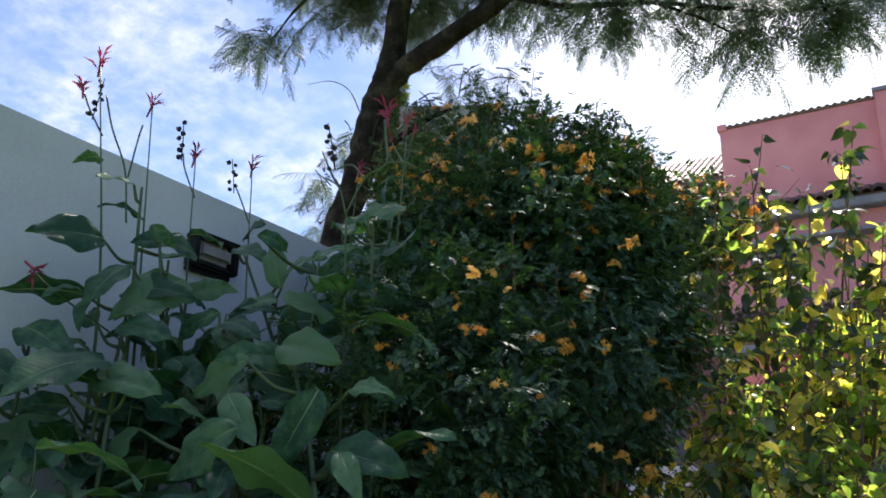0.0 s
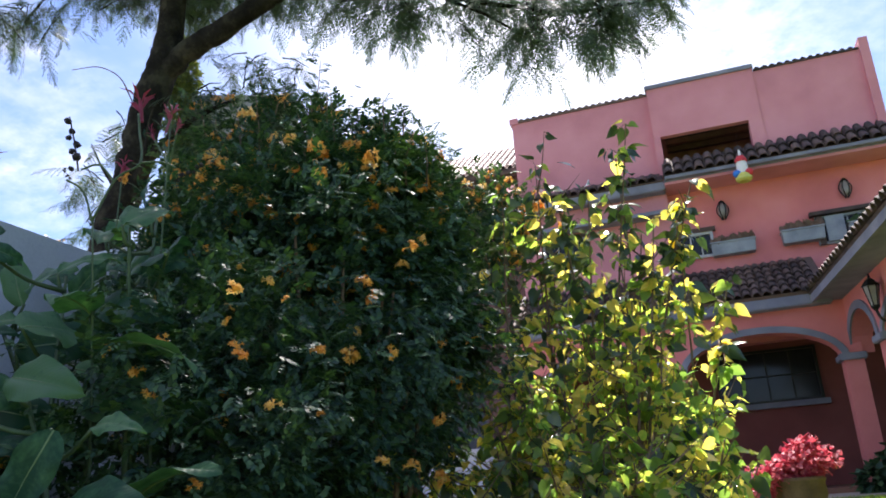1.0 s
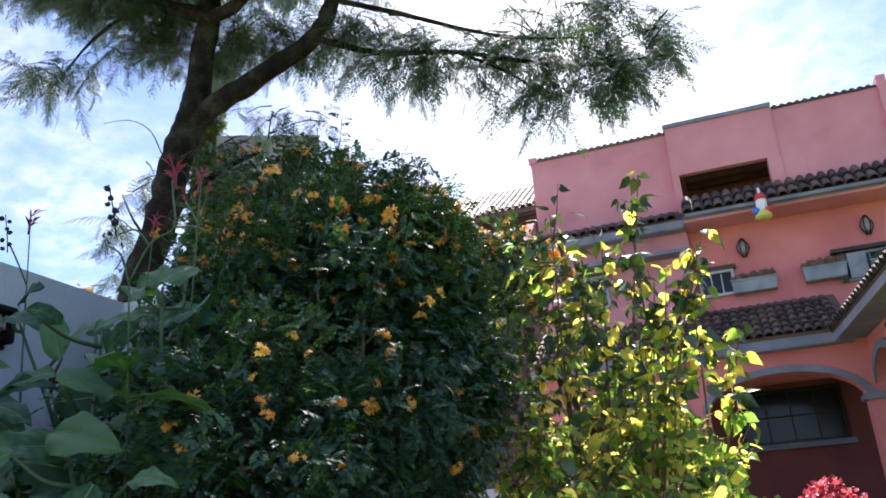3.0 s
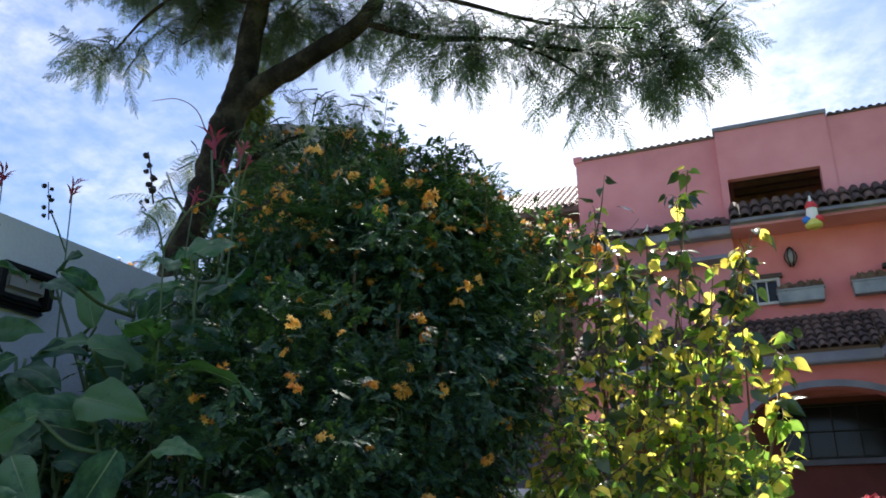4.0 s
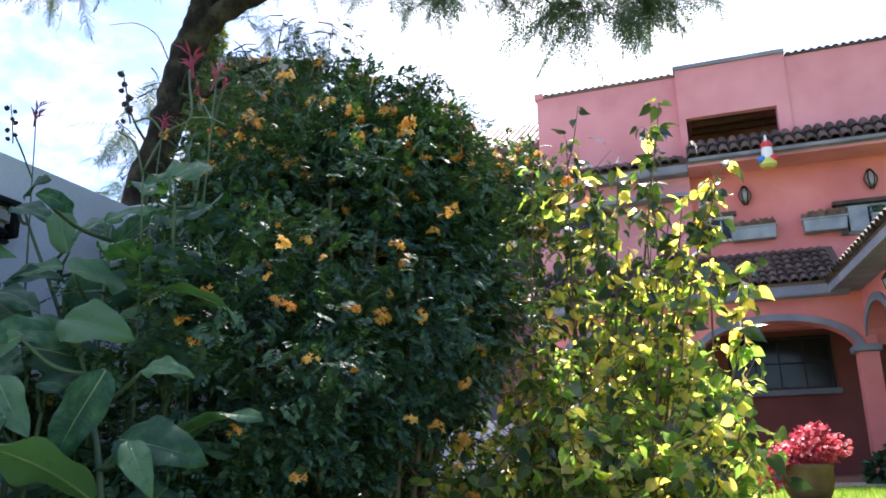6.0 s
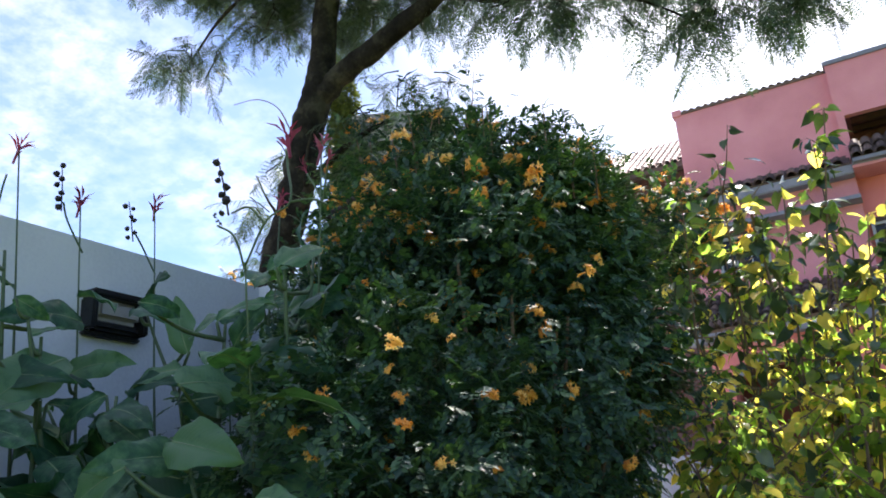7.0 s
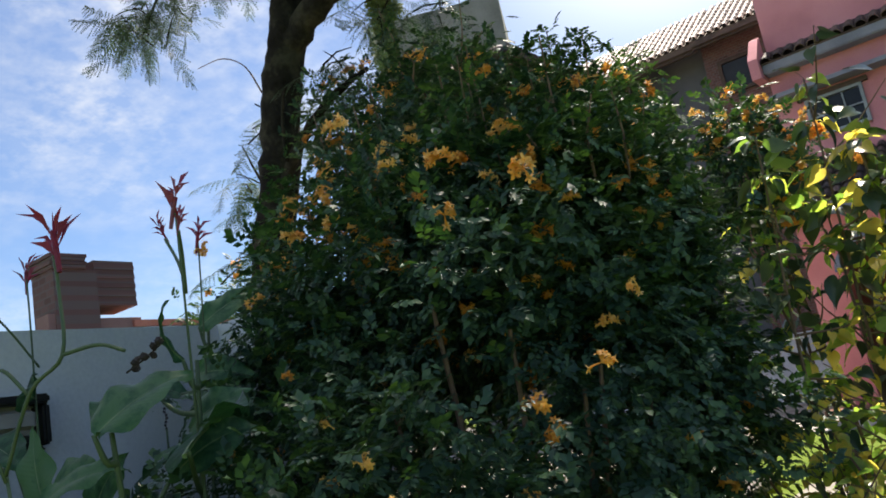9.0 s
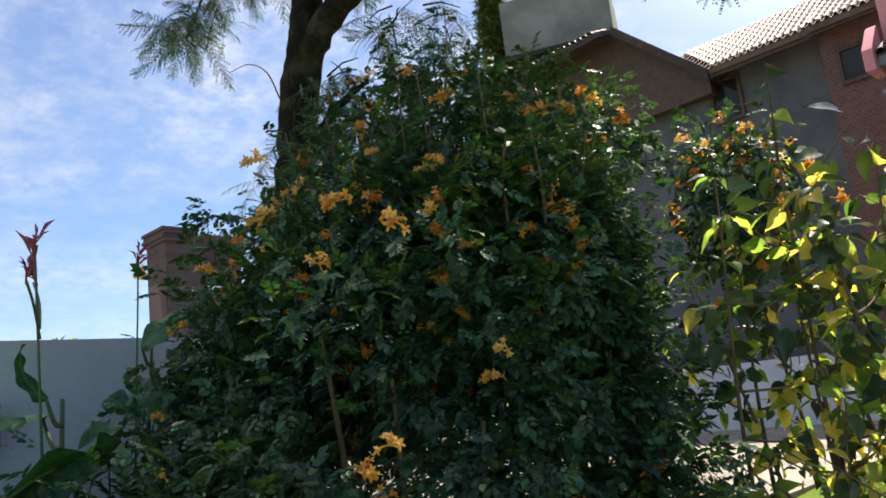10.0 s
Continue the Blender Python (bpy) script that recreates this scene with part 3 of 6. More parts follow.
def limbs(parent, name, lines, mat=M_BARK, seg=12):
    for pts, r0, r1 in lines:
        bm = bmesh.new()
        p = curve_points(pts, 6)
        k = len(p) - 1
        p = [q + Vector(rng.normal(0, 0.05 * r0, 3)) for q in p]
        tube(bm, p, [(r0 + (r1 - r0) * i / k) * (1 + rng.normal(0, 0.035)) for i in range(k + 1)], seg)
        part(name, bm, mat, parent, smooth=True)


tree = empty("tree", (-3.48, 4.15, -0.02), label="dark-barked tree with feathery green leaves behind the wall", category="tree")
TREE_AT = Matrix.Translation((3.5, -4.2, 0))
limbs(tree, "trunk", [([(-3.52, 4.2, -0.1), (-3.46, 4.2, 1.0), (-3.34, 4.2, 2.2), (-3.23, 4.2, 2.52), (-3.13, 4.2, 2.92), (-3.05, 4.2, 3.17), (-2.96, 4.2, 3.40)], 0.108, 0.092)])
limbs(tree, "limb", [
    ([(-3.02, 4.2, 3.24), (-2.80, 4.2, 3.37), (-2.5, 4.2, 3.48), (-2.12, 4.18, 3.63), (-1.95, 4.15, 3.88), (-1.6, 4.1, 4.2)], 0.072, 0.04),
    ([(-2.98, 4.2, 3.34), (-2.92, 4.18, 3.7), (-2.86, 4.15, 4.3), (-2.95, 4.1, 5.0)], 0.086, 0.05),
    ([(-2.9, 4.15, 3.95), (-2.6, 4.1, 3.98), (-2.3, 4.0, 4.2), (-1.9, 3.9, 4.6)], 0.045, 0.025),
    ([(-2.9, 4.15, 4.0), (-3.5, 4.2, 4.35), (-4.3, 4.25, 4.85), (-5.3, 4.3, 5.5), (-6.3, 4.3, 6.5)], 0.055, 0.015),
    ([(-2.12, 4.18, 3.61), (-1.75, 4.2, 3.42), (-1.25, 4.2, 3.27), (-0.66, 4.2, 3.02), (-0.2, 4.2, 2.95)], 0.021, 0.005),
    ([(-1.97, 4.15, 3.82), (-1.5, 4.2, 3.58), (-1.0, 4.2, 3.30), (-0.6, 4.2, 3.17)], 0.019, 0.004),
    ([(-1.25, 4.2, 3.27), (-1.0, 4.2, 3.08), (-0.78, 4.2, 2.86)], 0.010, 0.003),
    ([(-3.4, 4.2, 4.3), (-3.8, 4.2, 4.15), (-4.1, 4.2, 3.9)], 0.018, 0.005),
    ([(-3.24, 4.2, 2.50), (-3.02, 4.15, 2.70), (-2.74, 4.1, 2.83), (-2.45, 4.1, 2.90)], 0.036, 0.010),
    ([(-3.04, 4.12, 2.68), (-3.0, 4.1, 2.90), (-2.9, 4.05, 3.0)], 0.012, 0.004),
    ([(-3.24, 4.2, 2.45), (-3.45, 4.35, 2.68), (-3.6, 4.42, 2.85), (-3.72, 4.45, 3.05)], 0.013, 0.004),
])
limbs(tree, "twig", [([(-3.16, 4.14, 3.08), (-3.26, 4.14, 3.26), (-3.42, 4.14, 3.37), (-3.62, 4.14, 3.40)], 0.0045, 0.002)], M_TWIG, 6)
crown("crown", [
    (-2.4, 4.0, 4.60, 1.6, 0.9, 0.25, 300),
    (-2.6, 3.6, 4.32, 1.1, 0.4, 0.18, 100),
    (-5.45, 4.3, 5.85, 0.32, 0.3, 0.22, 38),
    (-4.95, 4.3, 5.42, 0.30, 0.3, 0.22, 42),
    (-4.42, 4.3, 5.02, 0.30, 0.3, 0.22, 42),
    (-3.90, 4.3, 4.66, 0.29, 0.3, 0.22, 42),
    (-3.40, 4.3, 4.30, 0.30, 0.3, 0.22, 38),
    (-2.95, 4.45, 4.02, 0.40, 0.2, 0.25, 36),
    (-2.45, 4.45, 3.90, 0.36, 0.2, 0.16, 20),
    (-2.05, 4.35, 3.80, 0.34, 0.25, 0.18, 17),
    (-1.75, 4.3, 3.54, 0.32, 0.25, 0.16, 15),
    (-1.45, 4.25, 3.36, 0.26, 0.25, 0.15, 14),
    (-1.10, 4.25, 3.28, 0.30, 0.25, 0.16, 18),
    (-0.80, 4.2, 2.98, 0.22, 0.2, 0.15, 13),
    (-0.46, 4.2, 3.00, 0.26, 0.2, 0.14, 15),
    (-0.22, 4.2, 3.10, 0.16, 0.2, 0.12, 8),
    (-0.70, 4.25, 3.38, 0.55, 0.3, 0.16, 30),
], 0.33, tree)
crown("crown", [
    (-4.12, 4.2, 3.95, 0.22, 0.15, 0.10, 7),
    (-4.30, 4.2, 4.05, 0.16, 0.15, 0.06, 4),
    (-3.85, 4.2, 3.90, 0.14, 0.12, 0.12, 4),
    (-3.50, 4.2, 3.95, 0.30, 0.2, 0.10, 6),
    (-6.5, 4.4, 6.75, 0.45, 0.4, 0.35, 26),
    (-3.45, 4.4, 3.08, 0.14, 0.12, 0.08, 3),
    (-3.72, 4.45, 2.88, 0.16, 0.12, 0.08, 3),
    (-3.68, 4.45, 2.56, 0.16, 0.12, 0.10, 4),
    (-3.95, 4.5, 2.45, 0.14, 0.12, 0.05, 2),
    (-2.55, 4.35, 3.28, 0.28, 0.2, 0.10, 4),
    (-2.2, 4.35, 3.16, 0.25, 0.2, 0.10, 4),
    (-2.62, 4.1, 3.02, 0.18, 0.1, 0.08, 3),
], 0.32, tree, seed=4)
for ob in tree.children:
    ob.matrix_parent_inverse = TREE_AT

# ---- flowering shrub ----


def compound_leaf():
    """A leaf of seven small folded leaflets, 1 long along y, with a thin stalk."""
    v, f = [], []
    def leaflet(root, way, size):
        way = np.array(way, float)
        way /= np.linalg.norm(way)
        side = np.array((way[1], -way[0], 0))
        up = np.array((0, 0, 1.0))
        i = len(v)
        r = np.array(root)
        v.extend((r, r + way * size * 0.5 + side * size * 0.31 + up * size * 0.08, r + way * size - up * size * 0.12, r + way * size * 0.5 - side * size * 0.31 + up * size * 0.08))
        f.extend(((i, i + 1, i + 2), (i, i + 2, i + 3)))
    for t, z, q in ((0.26, 0.0, 0.30), (0.50, -0.03, 0.40), (0.70, -0.08, 0.34)):
        for s in (-1, 1):
            leaflet((0, t + 0.05 * s, z), (s, 0.75 + 0.2 * s, -0.15 - 0.15 * s * q), q + 0.05 * s)
    leaflet((0, 0.8, -0.11), (0.15, 1, -0.3), 0.46)
    i = len(v)
    v.extend(((-0.01, 0, 0), (0.01, 0, 0), (0, 0.85, -0.11)))
    f.append((i, i + 1, i + 2))
    return np.array(v), np.array(f)


PINNATE = compound_leaf()


def leafy_shell(template, blobs, size, seed, lo=0.62, clump=0, bound=lambda z: 1e6):
    """Leaves of a template near the surface of ellipsoids (x, y, z, rx, ry, rz, number), turned outwards."""
    r = np.random.default_rng(seed)
    P, W, U = [], [], []
    for x, y, z, rx, ry, rz, n in blobs:
        d = r.normal(size=(n, 3))
        d /= np.linalg.norm(d, axis=1, keepdims=True)
        lump = np.array([noise.noise(Vector(q * 2.3) + Vector((x * 5, y * 5, z * 5))) for q in d])[:, None]
        p = np.array((x, y, z)) + d * np.array((rx, ry, rz)) * (r.uniform(lo, 1.0, (n, 1)) ** 0.6 + 0.26 * lump)
        if clump:
            m = max(1, n // clump)
            own = r.integers(0, m, n)
            p = p[own] + r.normal(0, 0.045, (n, 3)) * np.array((1, 1, 1.25))
            d = d[own]
        w = d + r.normal(0, 0.75, (n, 3)) + np.array((0, 0, -0.15))
        P.append(p)
        W.append(w)
        U.append(d + np.array((0, 0, 1.2)) + r.normal(0, 0.4, (n, 3)))
    P, W, U = np.concatenate(P), np.concatenate(W), np.concatenate(U)
    keep = (P[:, 2] > 0.05) & (P[:, 0] < bound(P[:, 2]))
    P, W, U = P[keep], W[keep], U[keep]
    return scatter(template, P, axes(W, U), r.uniform(0.75, 1.25, len(P)) * size)


shrub = empty("flowering_shrub", (-1.6, 3.3, 0), label="dense dark green shrub with orange trumpet flowers", category="shrub")


def under(ob, thing):
    ob.parent = thing
    ob.matrix_parent_inverse = Matrix.Translation(thing.location).inverted()
    return ob


SHRUB_BLOBS = [
    (-1.66, 3.45, 1.20, 0.70, 0.8, 0.98, 8300),
    (-1.58, 3.55, 1.82, 0.46, 0.46, 0.335, 3100),
    (-1.58, 2.75, 0.75, 0.48, 0.72, 0.70, 6100),
    (-2.05, 3.6, 1.85, 0.43, 0.45, 0.44, 2700),
    (-1.35, 3.60, 1.80, 0.25, 0.38, 0.31, 1900),
    (-1.31, 3.6, 1.40, 0.26, 0.42, 0.50, 2300),
    (-1.14, 4.45, 2.05, 0.20, 0.2, 0.22, 700),
    (-2.14, 4.1, 2.46, 0.34, 0.3, 0.36, 1300),
    (-1.64, 4.1, 2.24, 0.36, 0.3, 0.29, 1500),
    (-2.28, 3.25, 1.76, 0.12, 0.12, 0.15, 260),
    (-2.12, 3.2, 1.5, 0.22, 0.22, 0.35, 900),
    (-2.58, 4.15, 2.66, 0.32, 0.2, 0.30, 800),
]
v, f = leafy_shell(PINNATE, [(*q[:6], int(q[6] * 1.45)) for q in SHRUB_BLOBS], 0.058, 5, 0.35, 22, lambda z: np.where(z < 1.1, -1.0 - 0.72 * (1.1 - z) - 0.28 * (np.abs(np.sin(9e3 * z)) ** 2) * np.clip(1.0 - z, 0.0, 0.6), 0.0))
under(tagged(array_mesh("leaves", v, f, M_SHRUB), kind="stuff"), shrub)
# upright shoots on top, branches inside
shoots = []
for k in range(84):
    x, y, z, rx, ry, rz, n = SHRUB_BLOBS[(1, 3, 4, 7, 8, 1, 4)[k % 7]]
    d = Vector(rng.normal(0, 1, 3))
    d.z = abs(d.z) + 0.5
    d.normalize()
    base = Vector((x + d.x * rx * 0.9, y + d.y * ry * 0.9, z + d.z * rz * 0.85))
    top = base + (d * 0.35 + Vector((rng.normal(0, 0.15), 0, 0.85))) * (0.08 + 0.22 * rng.random() ** 1.5)
    bm = bmesh.new()
    tube(bm, [base, (base + top) / 2 + Vector((rng.normal(0, 0.015), 0, 0)), top], [0.004, 0.003, 0.002], 5)
    under(part("shoot", bm, M_TWIG), shrub)
    shoots.append((base, top))
for k in range(22):
    a = 6.28 * k / 22 + rng.uniform(0, 0.2)
    p0 = Vector((-1.6 + 0.2 * math.cos(a), 3.4 + 0.2 * math.sin(a), 0.02))
    p1 = Vector((-1.6 + 0.42 * math.cos(a), 3.45 + 0.42 * math.sin(a), rng.uniform(0.9, 1.8)))
    bm = bmesh.new()
    tube(bm, curve_points([p0, (p0 + p1) / 2 + Vector((0, 0, 0.2)), p1], 4), [0.016 - 0.0014 * i for i in range(9)], 6)
    under(part("branch", bm, M_TWIG), shrub)
places, ways = [], []
for base, top in shoots:
    for k in range(18):
        places.append(np.array(base.lerp(top, (k + 1) / 18)))
        a = k * 2.4 + rng.normal(0, 0.3)
        ways.append((math.cos(a), math.sin(a), 0.35 + rng.normal(0, 0.3)))
v, f = scatter(PINNATE, places, axes(np.array(ways), np.tile((0.0, 0.0, 1.0), (len(ways), 1))), rng.uniform(0.04, 0.075, len(ways)))
under(tagged(array_mesh("shoot_leaves", v, f, M_SHRUB), kind="stuff"), shrub)


def flower_cluster(seed):
    """A head of narrow trumpets with flared lips."""
    r = np.random.default_rng(seed)
    bm = bmesh.new()
    for k in range(11):
        d = Vector(r.normal(0, 1, 3))
        d.z = abs(d.z) * 0.6
        d.y -= 0.5
        d.normalize()
        ln = r.uniform(0.028, 0.046)
        side = d.orthogonal().normalized()
        other = d.cross(side)
        tip = d * ln + Vector((0, 0, -0.006))
        tube(bm, [(0, 0, 0), d * ln * 0.55, tip], [0.0018, 0.0028, 0.0048], 5, False)
        for j in range(5):
            a = 6.28 * j / 5 + r.uniform(0, 0.4)
            w = side * math.cos(a) + other * math.sin(a)
            u = d.cross(w) * 0.0045
            q = tip + w * 0.004
            e = tip + w * r.uniform(0.013, 0.02) + d * r.uniform(-0.004, 0.007)
            bm.faces.new([bm.verts.new(c) for c in (q - u, q + u, e + u * 0.7, e - u * 0.7)])
    return bm


# places of the flower heads on the shrub
HEADS = [(-1.08, 1.95, 1.15), (-1.02, 1.88, 1.0), (-1.2, 3.0, 1.87), (-1.43, 2.85, 1.93), (-0.99, 2.75, 1.44), (-2.16, 2.9, 1.95), (-1.7, 3.0, 2.15), (-1.15, 4.5, 2.35)]
for x, y, z, rx, ry, rz, n in SHRUB_BLOBS:
    for k in range(max(3, int(n / (50 if z > 1.8 else 140)))):
        d = Vector(rng.normal(0, 1, 3))
        d.y = -abs(d.y) * 0.9
        d.normalize()
        if z + d.z * rz > 0.3:
            HEADS.append((x + d.x * rx * 1.0, y + d.y * ry * 1.0, z + d.z * rz * 1.0))
for k in range(27):
    a = rng.uniform(-1.2, 2.4)
    HEADS.append((-1.14 + 0.21 * math.cos(a) + rng.normal(0, 0.04), 4.38 + rng.normal(0, 0.08), 1.98 + 0.22 * math.sin(a) + rng.normal(0, 0.04)))
for k in range(26):
    HEADS.append((rng.uniform(-2.45, -1.35), rng.uniform(3.5, 3.9), rng.uniform(2.0, 2.4)))
HEADS += [(-0.84, 4.4, 1.92), (-1.02, 4.4, 1.93), (-1.2, 4.35, 1.7)]
heads = []
for i, p in enumerate(HEADS):
    m = Matrix.Translation(p) @ pose(0, 0, 0, rng.uniform(-40, 40), rng.uniform(-40, 40), rng.uniform(0, 360)) @ Matrix.Scale(rng.uniform(0.55, 1.0) * (1.0 if i >= len(HEADS) - 30 else 0.85 if p[1] > 2.8 else 0.55), 4)
    if i < 5:
        ob = part("flower", flower_cluster(i), M_OFLOWER, None, "orange trumpet flower head" if i == 0 else "")
        ob.matrix_basis = m
        heads.append(ob)
    else:
        ob = share("flower", heads[i % 5], m, None)
    under(ob, shrub)

# ---- bush with heart-shaped leaves ----


def heart_leaf():
    rows = [(0.0, 0.10, 0.02), (0.12, 0.36, 0.05), (0.3, 0.44, 0.05), (0.55, 0.34, 0.02), (0.8, 0.15, -0.05), (1.0, 0.0, -0.14)]
    v, f = [], []
    for y, w, z in rows:
        v.extend(((-w, y, z + 0.10 * w), (0, y, z - 0.06), (w, y, z + 0.10 * w)))
    for k in range(len(rows) - 1):
        a = 3 * k
        f.extend(((a, a + 1, a + 4, a + 3), (a + 1, a + 2, a + 5, a + 4)))
    return np.array(v), np.array(f)


HEART = heart_leaf()


def stalked_leaf(seed):
    """A drooping heart-shaped leaf with its thin stalk, from the twig at the origin along y; the blade is 1 long."""
    r = np.random.default_rng(seed)
    stalk, droop, curl, skew = r.uniform(0.45, 0.75), r.uniform(0.25, 0.6), r.uniform(0.05, 0.32), r.normal(0, 0.06)
    v, f = [], []
    for k in range(3):
        t = k / 2
        v.extend(((-0.012, stalk * t, 0.10 * t * (2 - t)), (0.012, stalk * t, 0.10 * t * (2 - t))))
    f.extend(((0, 1, 3, 2), (2, 3, 5, 4)))
    i = len(v)
    rows = [(-0.10, 0.16), (0.0, 0.29), (0.14, 0.375), (0.34, 0.37), (0.56, 0.27), (0.78, 0.12), (0.92, 0.035), (1.0, 0.0)]
    for y, w in rows:
        t = max(0.0, y)
        z = 0.10 - droop * t * t
        x = skew * t * t
        edge = curl * w + 0.02 * math.sin(8 * t + seed)
        v.extend(((x - w, stalk + y - (0.05 if t == 0 else 0), z + edge), (x - w * 0.5, stalk + y, z + edge * 0.3), (x, stalk + max(y, 0.0), z - 0.015), (x + w * 0.5, stalk + y, z + edge * 0.3), (x + w, stalk + y - (0.05 if t == 0 else 0), z + edge)))
    for k in range(len(rows) - 1):
        for j in range(4):
            q = i + 5 * k + j
            f.append((q, q + 1, q + 6, q + 5))
    return np.array(v), np.array(f)


STALKED = [stalked_leaf(s) for s in range(4)]
bush = empty("leafy_bush", (-0.8, 4.05, 0), label="sunlit bush with heart-shaped yellow-green leaves on thin stems", category="bush")
places, ways, sizes, bush_rng = [], [], [], np.random.default_rng(21)
BUSH_TOPS = [(-0.39, 4.1, 2.30), (-0.46, 4.15, 2.18), (-0.82, 4.05, 2.16), (-0.98, 4.0, 2.02), (-0.15, 4.0, 1.94), (-0.08, 4.0, 1.48), (-0.60, 4.1, 2.02), (-0.33, 4.05, 1.82), (-0.72, 3.95, 1.9), (-1.08, 3.95, 1.78), (-1.12, 4.32, 2.04), (-0.98, 4.34, 1.92), (-0.82, 4.3, 1.8)]
BUSH_TOPS += [(bush_rng.uniform(-1.1, -0.2), bush_rng.uniform(3.95, 4.25), bush_rng.uniform(1.35, 1.95)) for k in range(10)]
stems = [(Vector((-0.75 + 0.3 * (x + 0.7), 4.05, 0.02)), Vector((x, y, z)), True) for x, y, z in BUSH_TOPS]
for k in range(17):
    x, y = bush_rng.uniform(-1.22, -0.14), bush_rng.uniform(3.88, 4.28)
    foot = Vector((-0.70 + 0.3 * (x + 0.70), 4.05 + 0.5 * (y - 4.05), 0.02))
    stems.append((foot, Vector((x, y, bush_rng.uniform(0.6, 1.62) - 0.5 * max(0.0, x + 0.5))), False))
for k in range(5):
    x, y = bush_rng.uniform(-1.15, -0.35), bush_rng.uniform(4.35, 4.65)
    stems.append((Vector((-0.70 + 0.5 * (x + 0.70), 4.3, 0.02)), Vector((x, y, bush_rng.uniform(1.0, 1.6))), False))
for k in range(42):
    x, y = bush_rng.uniform(-1.50, -0.16), bush_rng.uniform(3.30, 3.85)
    stems.append((Vector((-0.65 + 0.5 * (x + 0.65), 3.85, 0.02)), Vector((x, y, bush_rng.uniform(0.55, 0.85) + 0.9 * (y - 3.38))), False))
for foot, top, tall in stems:
    mid = foot.lerp(top, 0.5) + Vector((bush_rng.normal(0, 0.08), bush_rng.normal(0, 0.08), 0.06))
    pts = curve_points([foot, mid, top], 8)
    last = len(pts) - 1
    bm = bmesh.new()
    tube(bm, pts, [0.0105 - 0.0078 * i / last for i in range(last + 1)], 6)
    lines = [(pts[last - 4:], 0)]
    for i in range(4, last):
        if pts[i].z < 0.4 or bush_rng.random() < (0.45 if tall else 0.12):
            continue
        a = bush_rng.uniform(0, 6.28)
        ln = bush_rng.uniform(0.08, 0.36) * (0.8 if tall else 1.0)
        e = pts[i] + Vector((math.cos(a), math.sin(a), bush_rng.uniform(0.0, 0.9))) * ln
        e.x = min(e.x, -0.06 - 0.2 * bush_rng.random())
        b = pts[i].lerp(e, 0.5) + Vector((bush_rng.normal(0, 0.015), bush_rng.normal(0, 0.015), -0.02))
        line = curve_points([pts[i], b, e], 3)
        tube(bm, line, [0.0042 - 0.0005 * k for k in range(len(line))], 5)
        lines.append((line, 1))
    for line, start in lines:
        for p in line[start:]:
            for q in range(int(bush_rng.integers(0, 4) if tall else bush_rng.integers(1, 5))):
                a = bush_rng.uniform(0, 6.28)
                places.append(np.array(p))
                ways.append(np.array((math.cos(a), math.sin(a), bush_rng.normal(-0.55, 0.6))))
                sizes.append((0.034 if tall else 0.019) + (0.036 if tall else 0.046) * bush_rng.random() ** 1.6)
    if tall:
        for q in range(11):
            p = pts[last - q % 4]
            a = bush_rng.uniform(0, 6.28)
            places.append(np.array(p))
            ways.append(np.array((math.cos(a), math.sin(a), bush_rng.normal(-0.6, 0.4))))
            sizes.append(bush_rng.uniform(0.042, 0.072))
    # a few full-grown leaves on every stem
    for q in range(4 if tall else 2):
        p = pts[int(bush_rng.integers(3, last + 1))]
        if p.z < 0.4:
            continue
        a = bush_rng.uniform(0, 6.28)
        places.append(np.array(p))
        ways.append(np.array((math.cos(a), math.sin(a), bush_rng.normal(-0.8, 0.4))))
        sizes.append(bush_rng.uniform(0.05, 0.08))
    under(part("stem", bm, M_TWIG, None), bush)
ways = np.array(ways)
places, sizes = np.array(places), np.array(sizes)
turns = axes(ways, np.tile((0.0, 0.0, 1.0), (len(ways), 1)) + bush_rng.normal(0, 0.8, (len(ways), 3)))
# share of leaves coloured as if seen from their shaded side, by height
shaded = bush_rng.random(len(ways)) < np.where(places[:, 2] > 1.55, 0.58, np.where(places[:, 2] > 1.2, 0.28, 0.13))
for nm, pick, mt in (("leaves", ~shaded, M_BUSH), ("older_leaves", shaded, M_BUSH_SHADED)):
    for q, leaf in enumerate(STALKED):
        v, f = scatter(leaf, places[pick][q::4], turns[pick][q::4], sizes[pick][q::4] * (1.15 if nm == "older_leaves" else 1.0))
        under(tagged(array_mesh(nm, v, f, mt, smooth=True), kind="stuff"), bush)

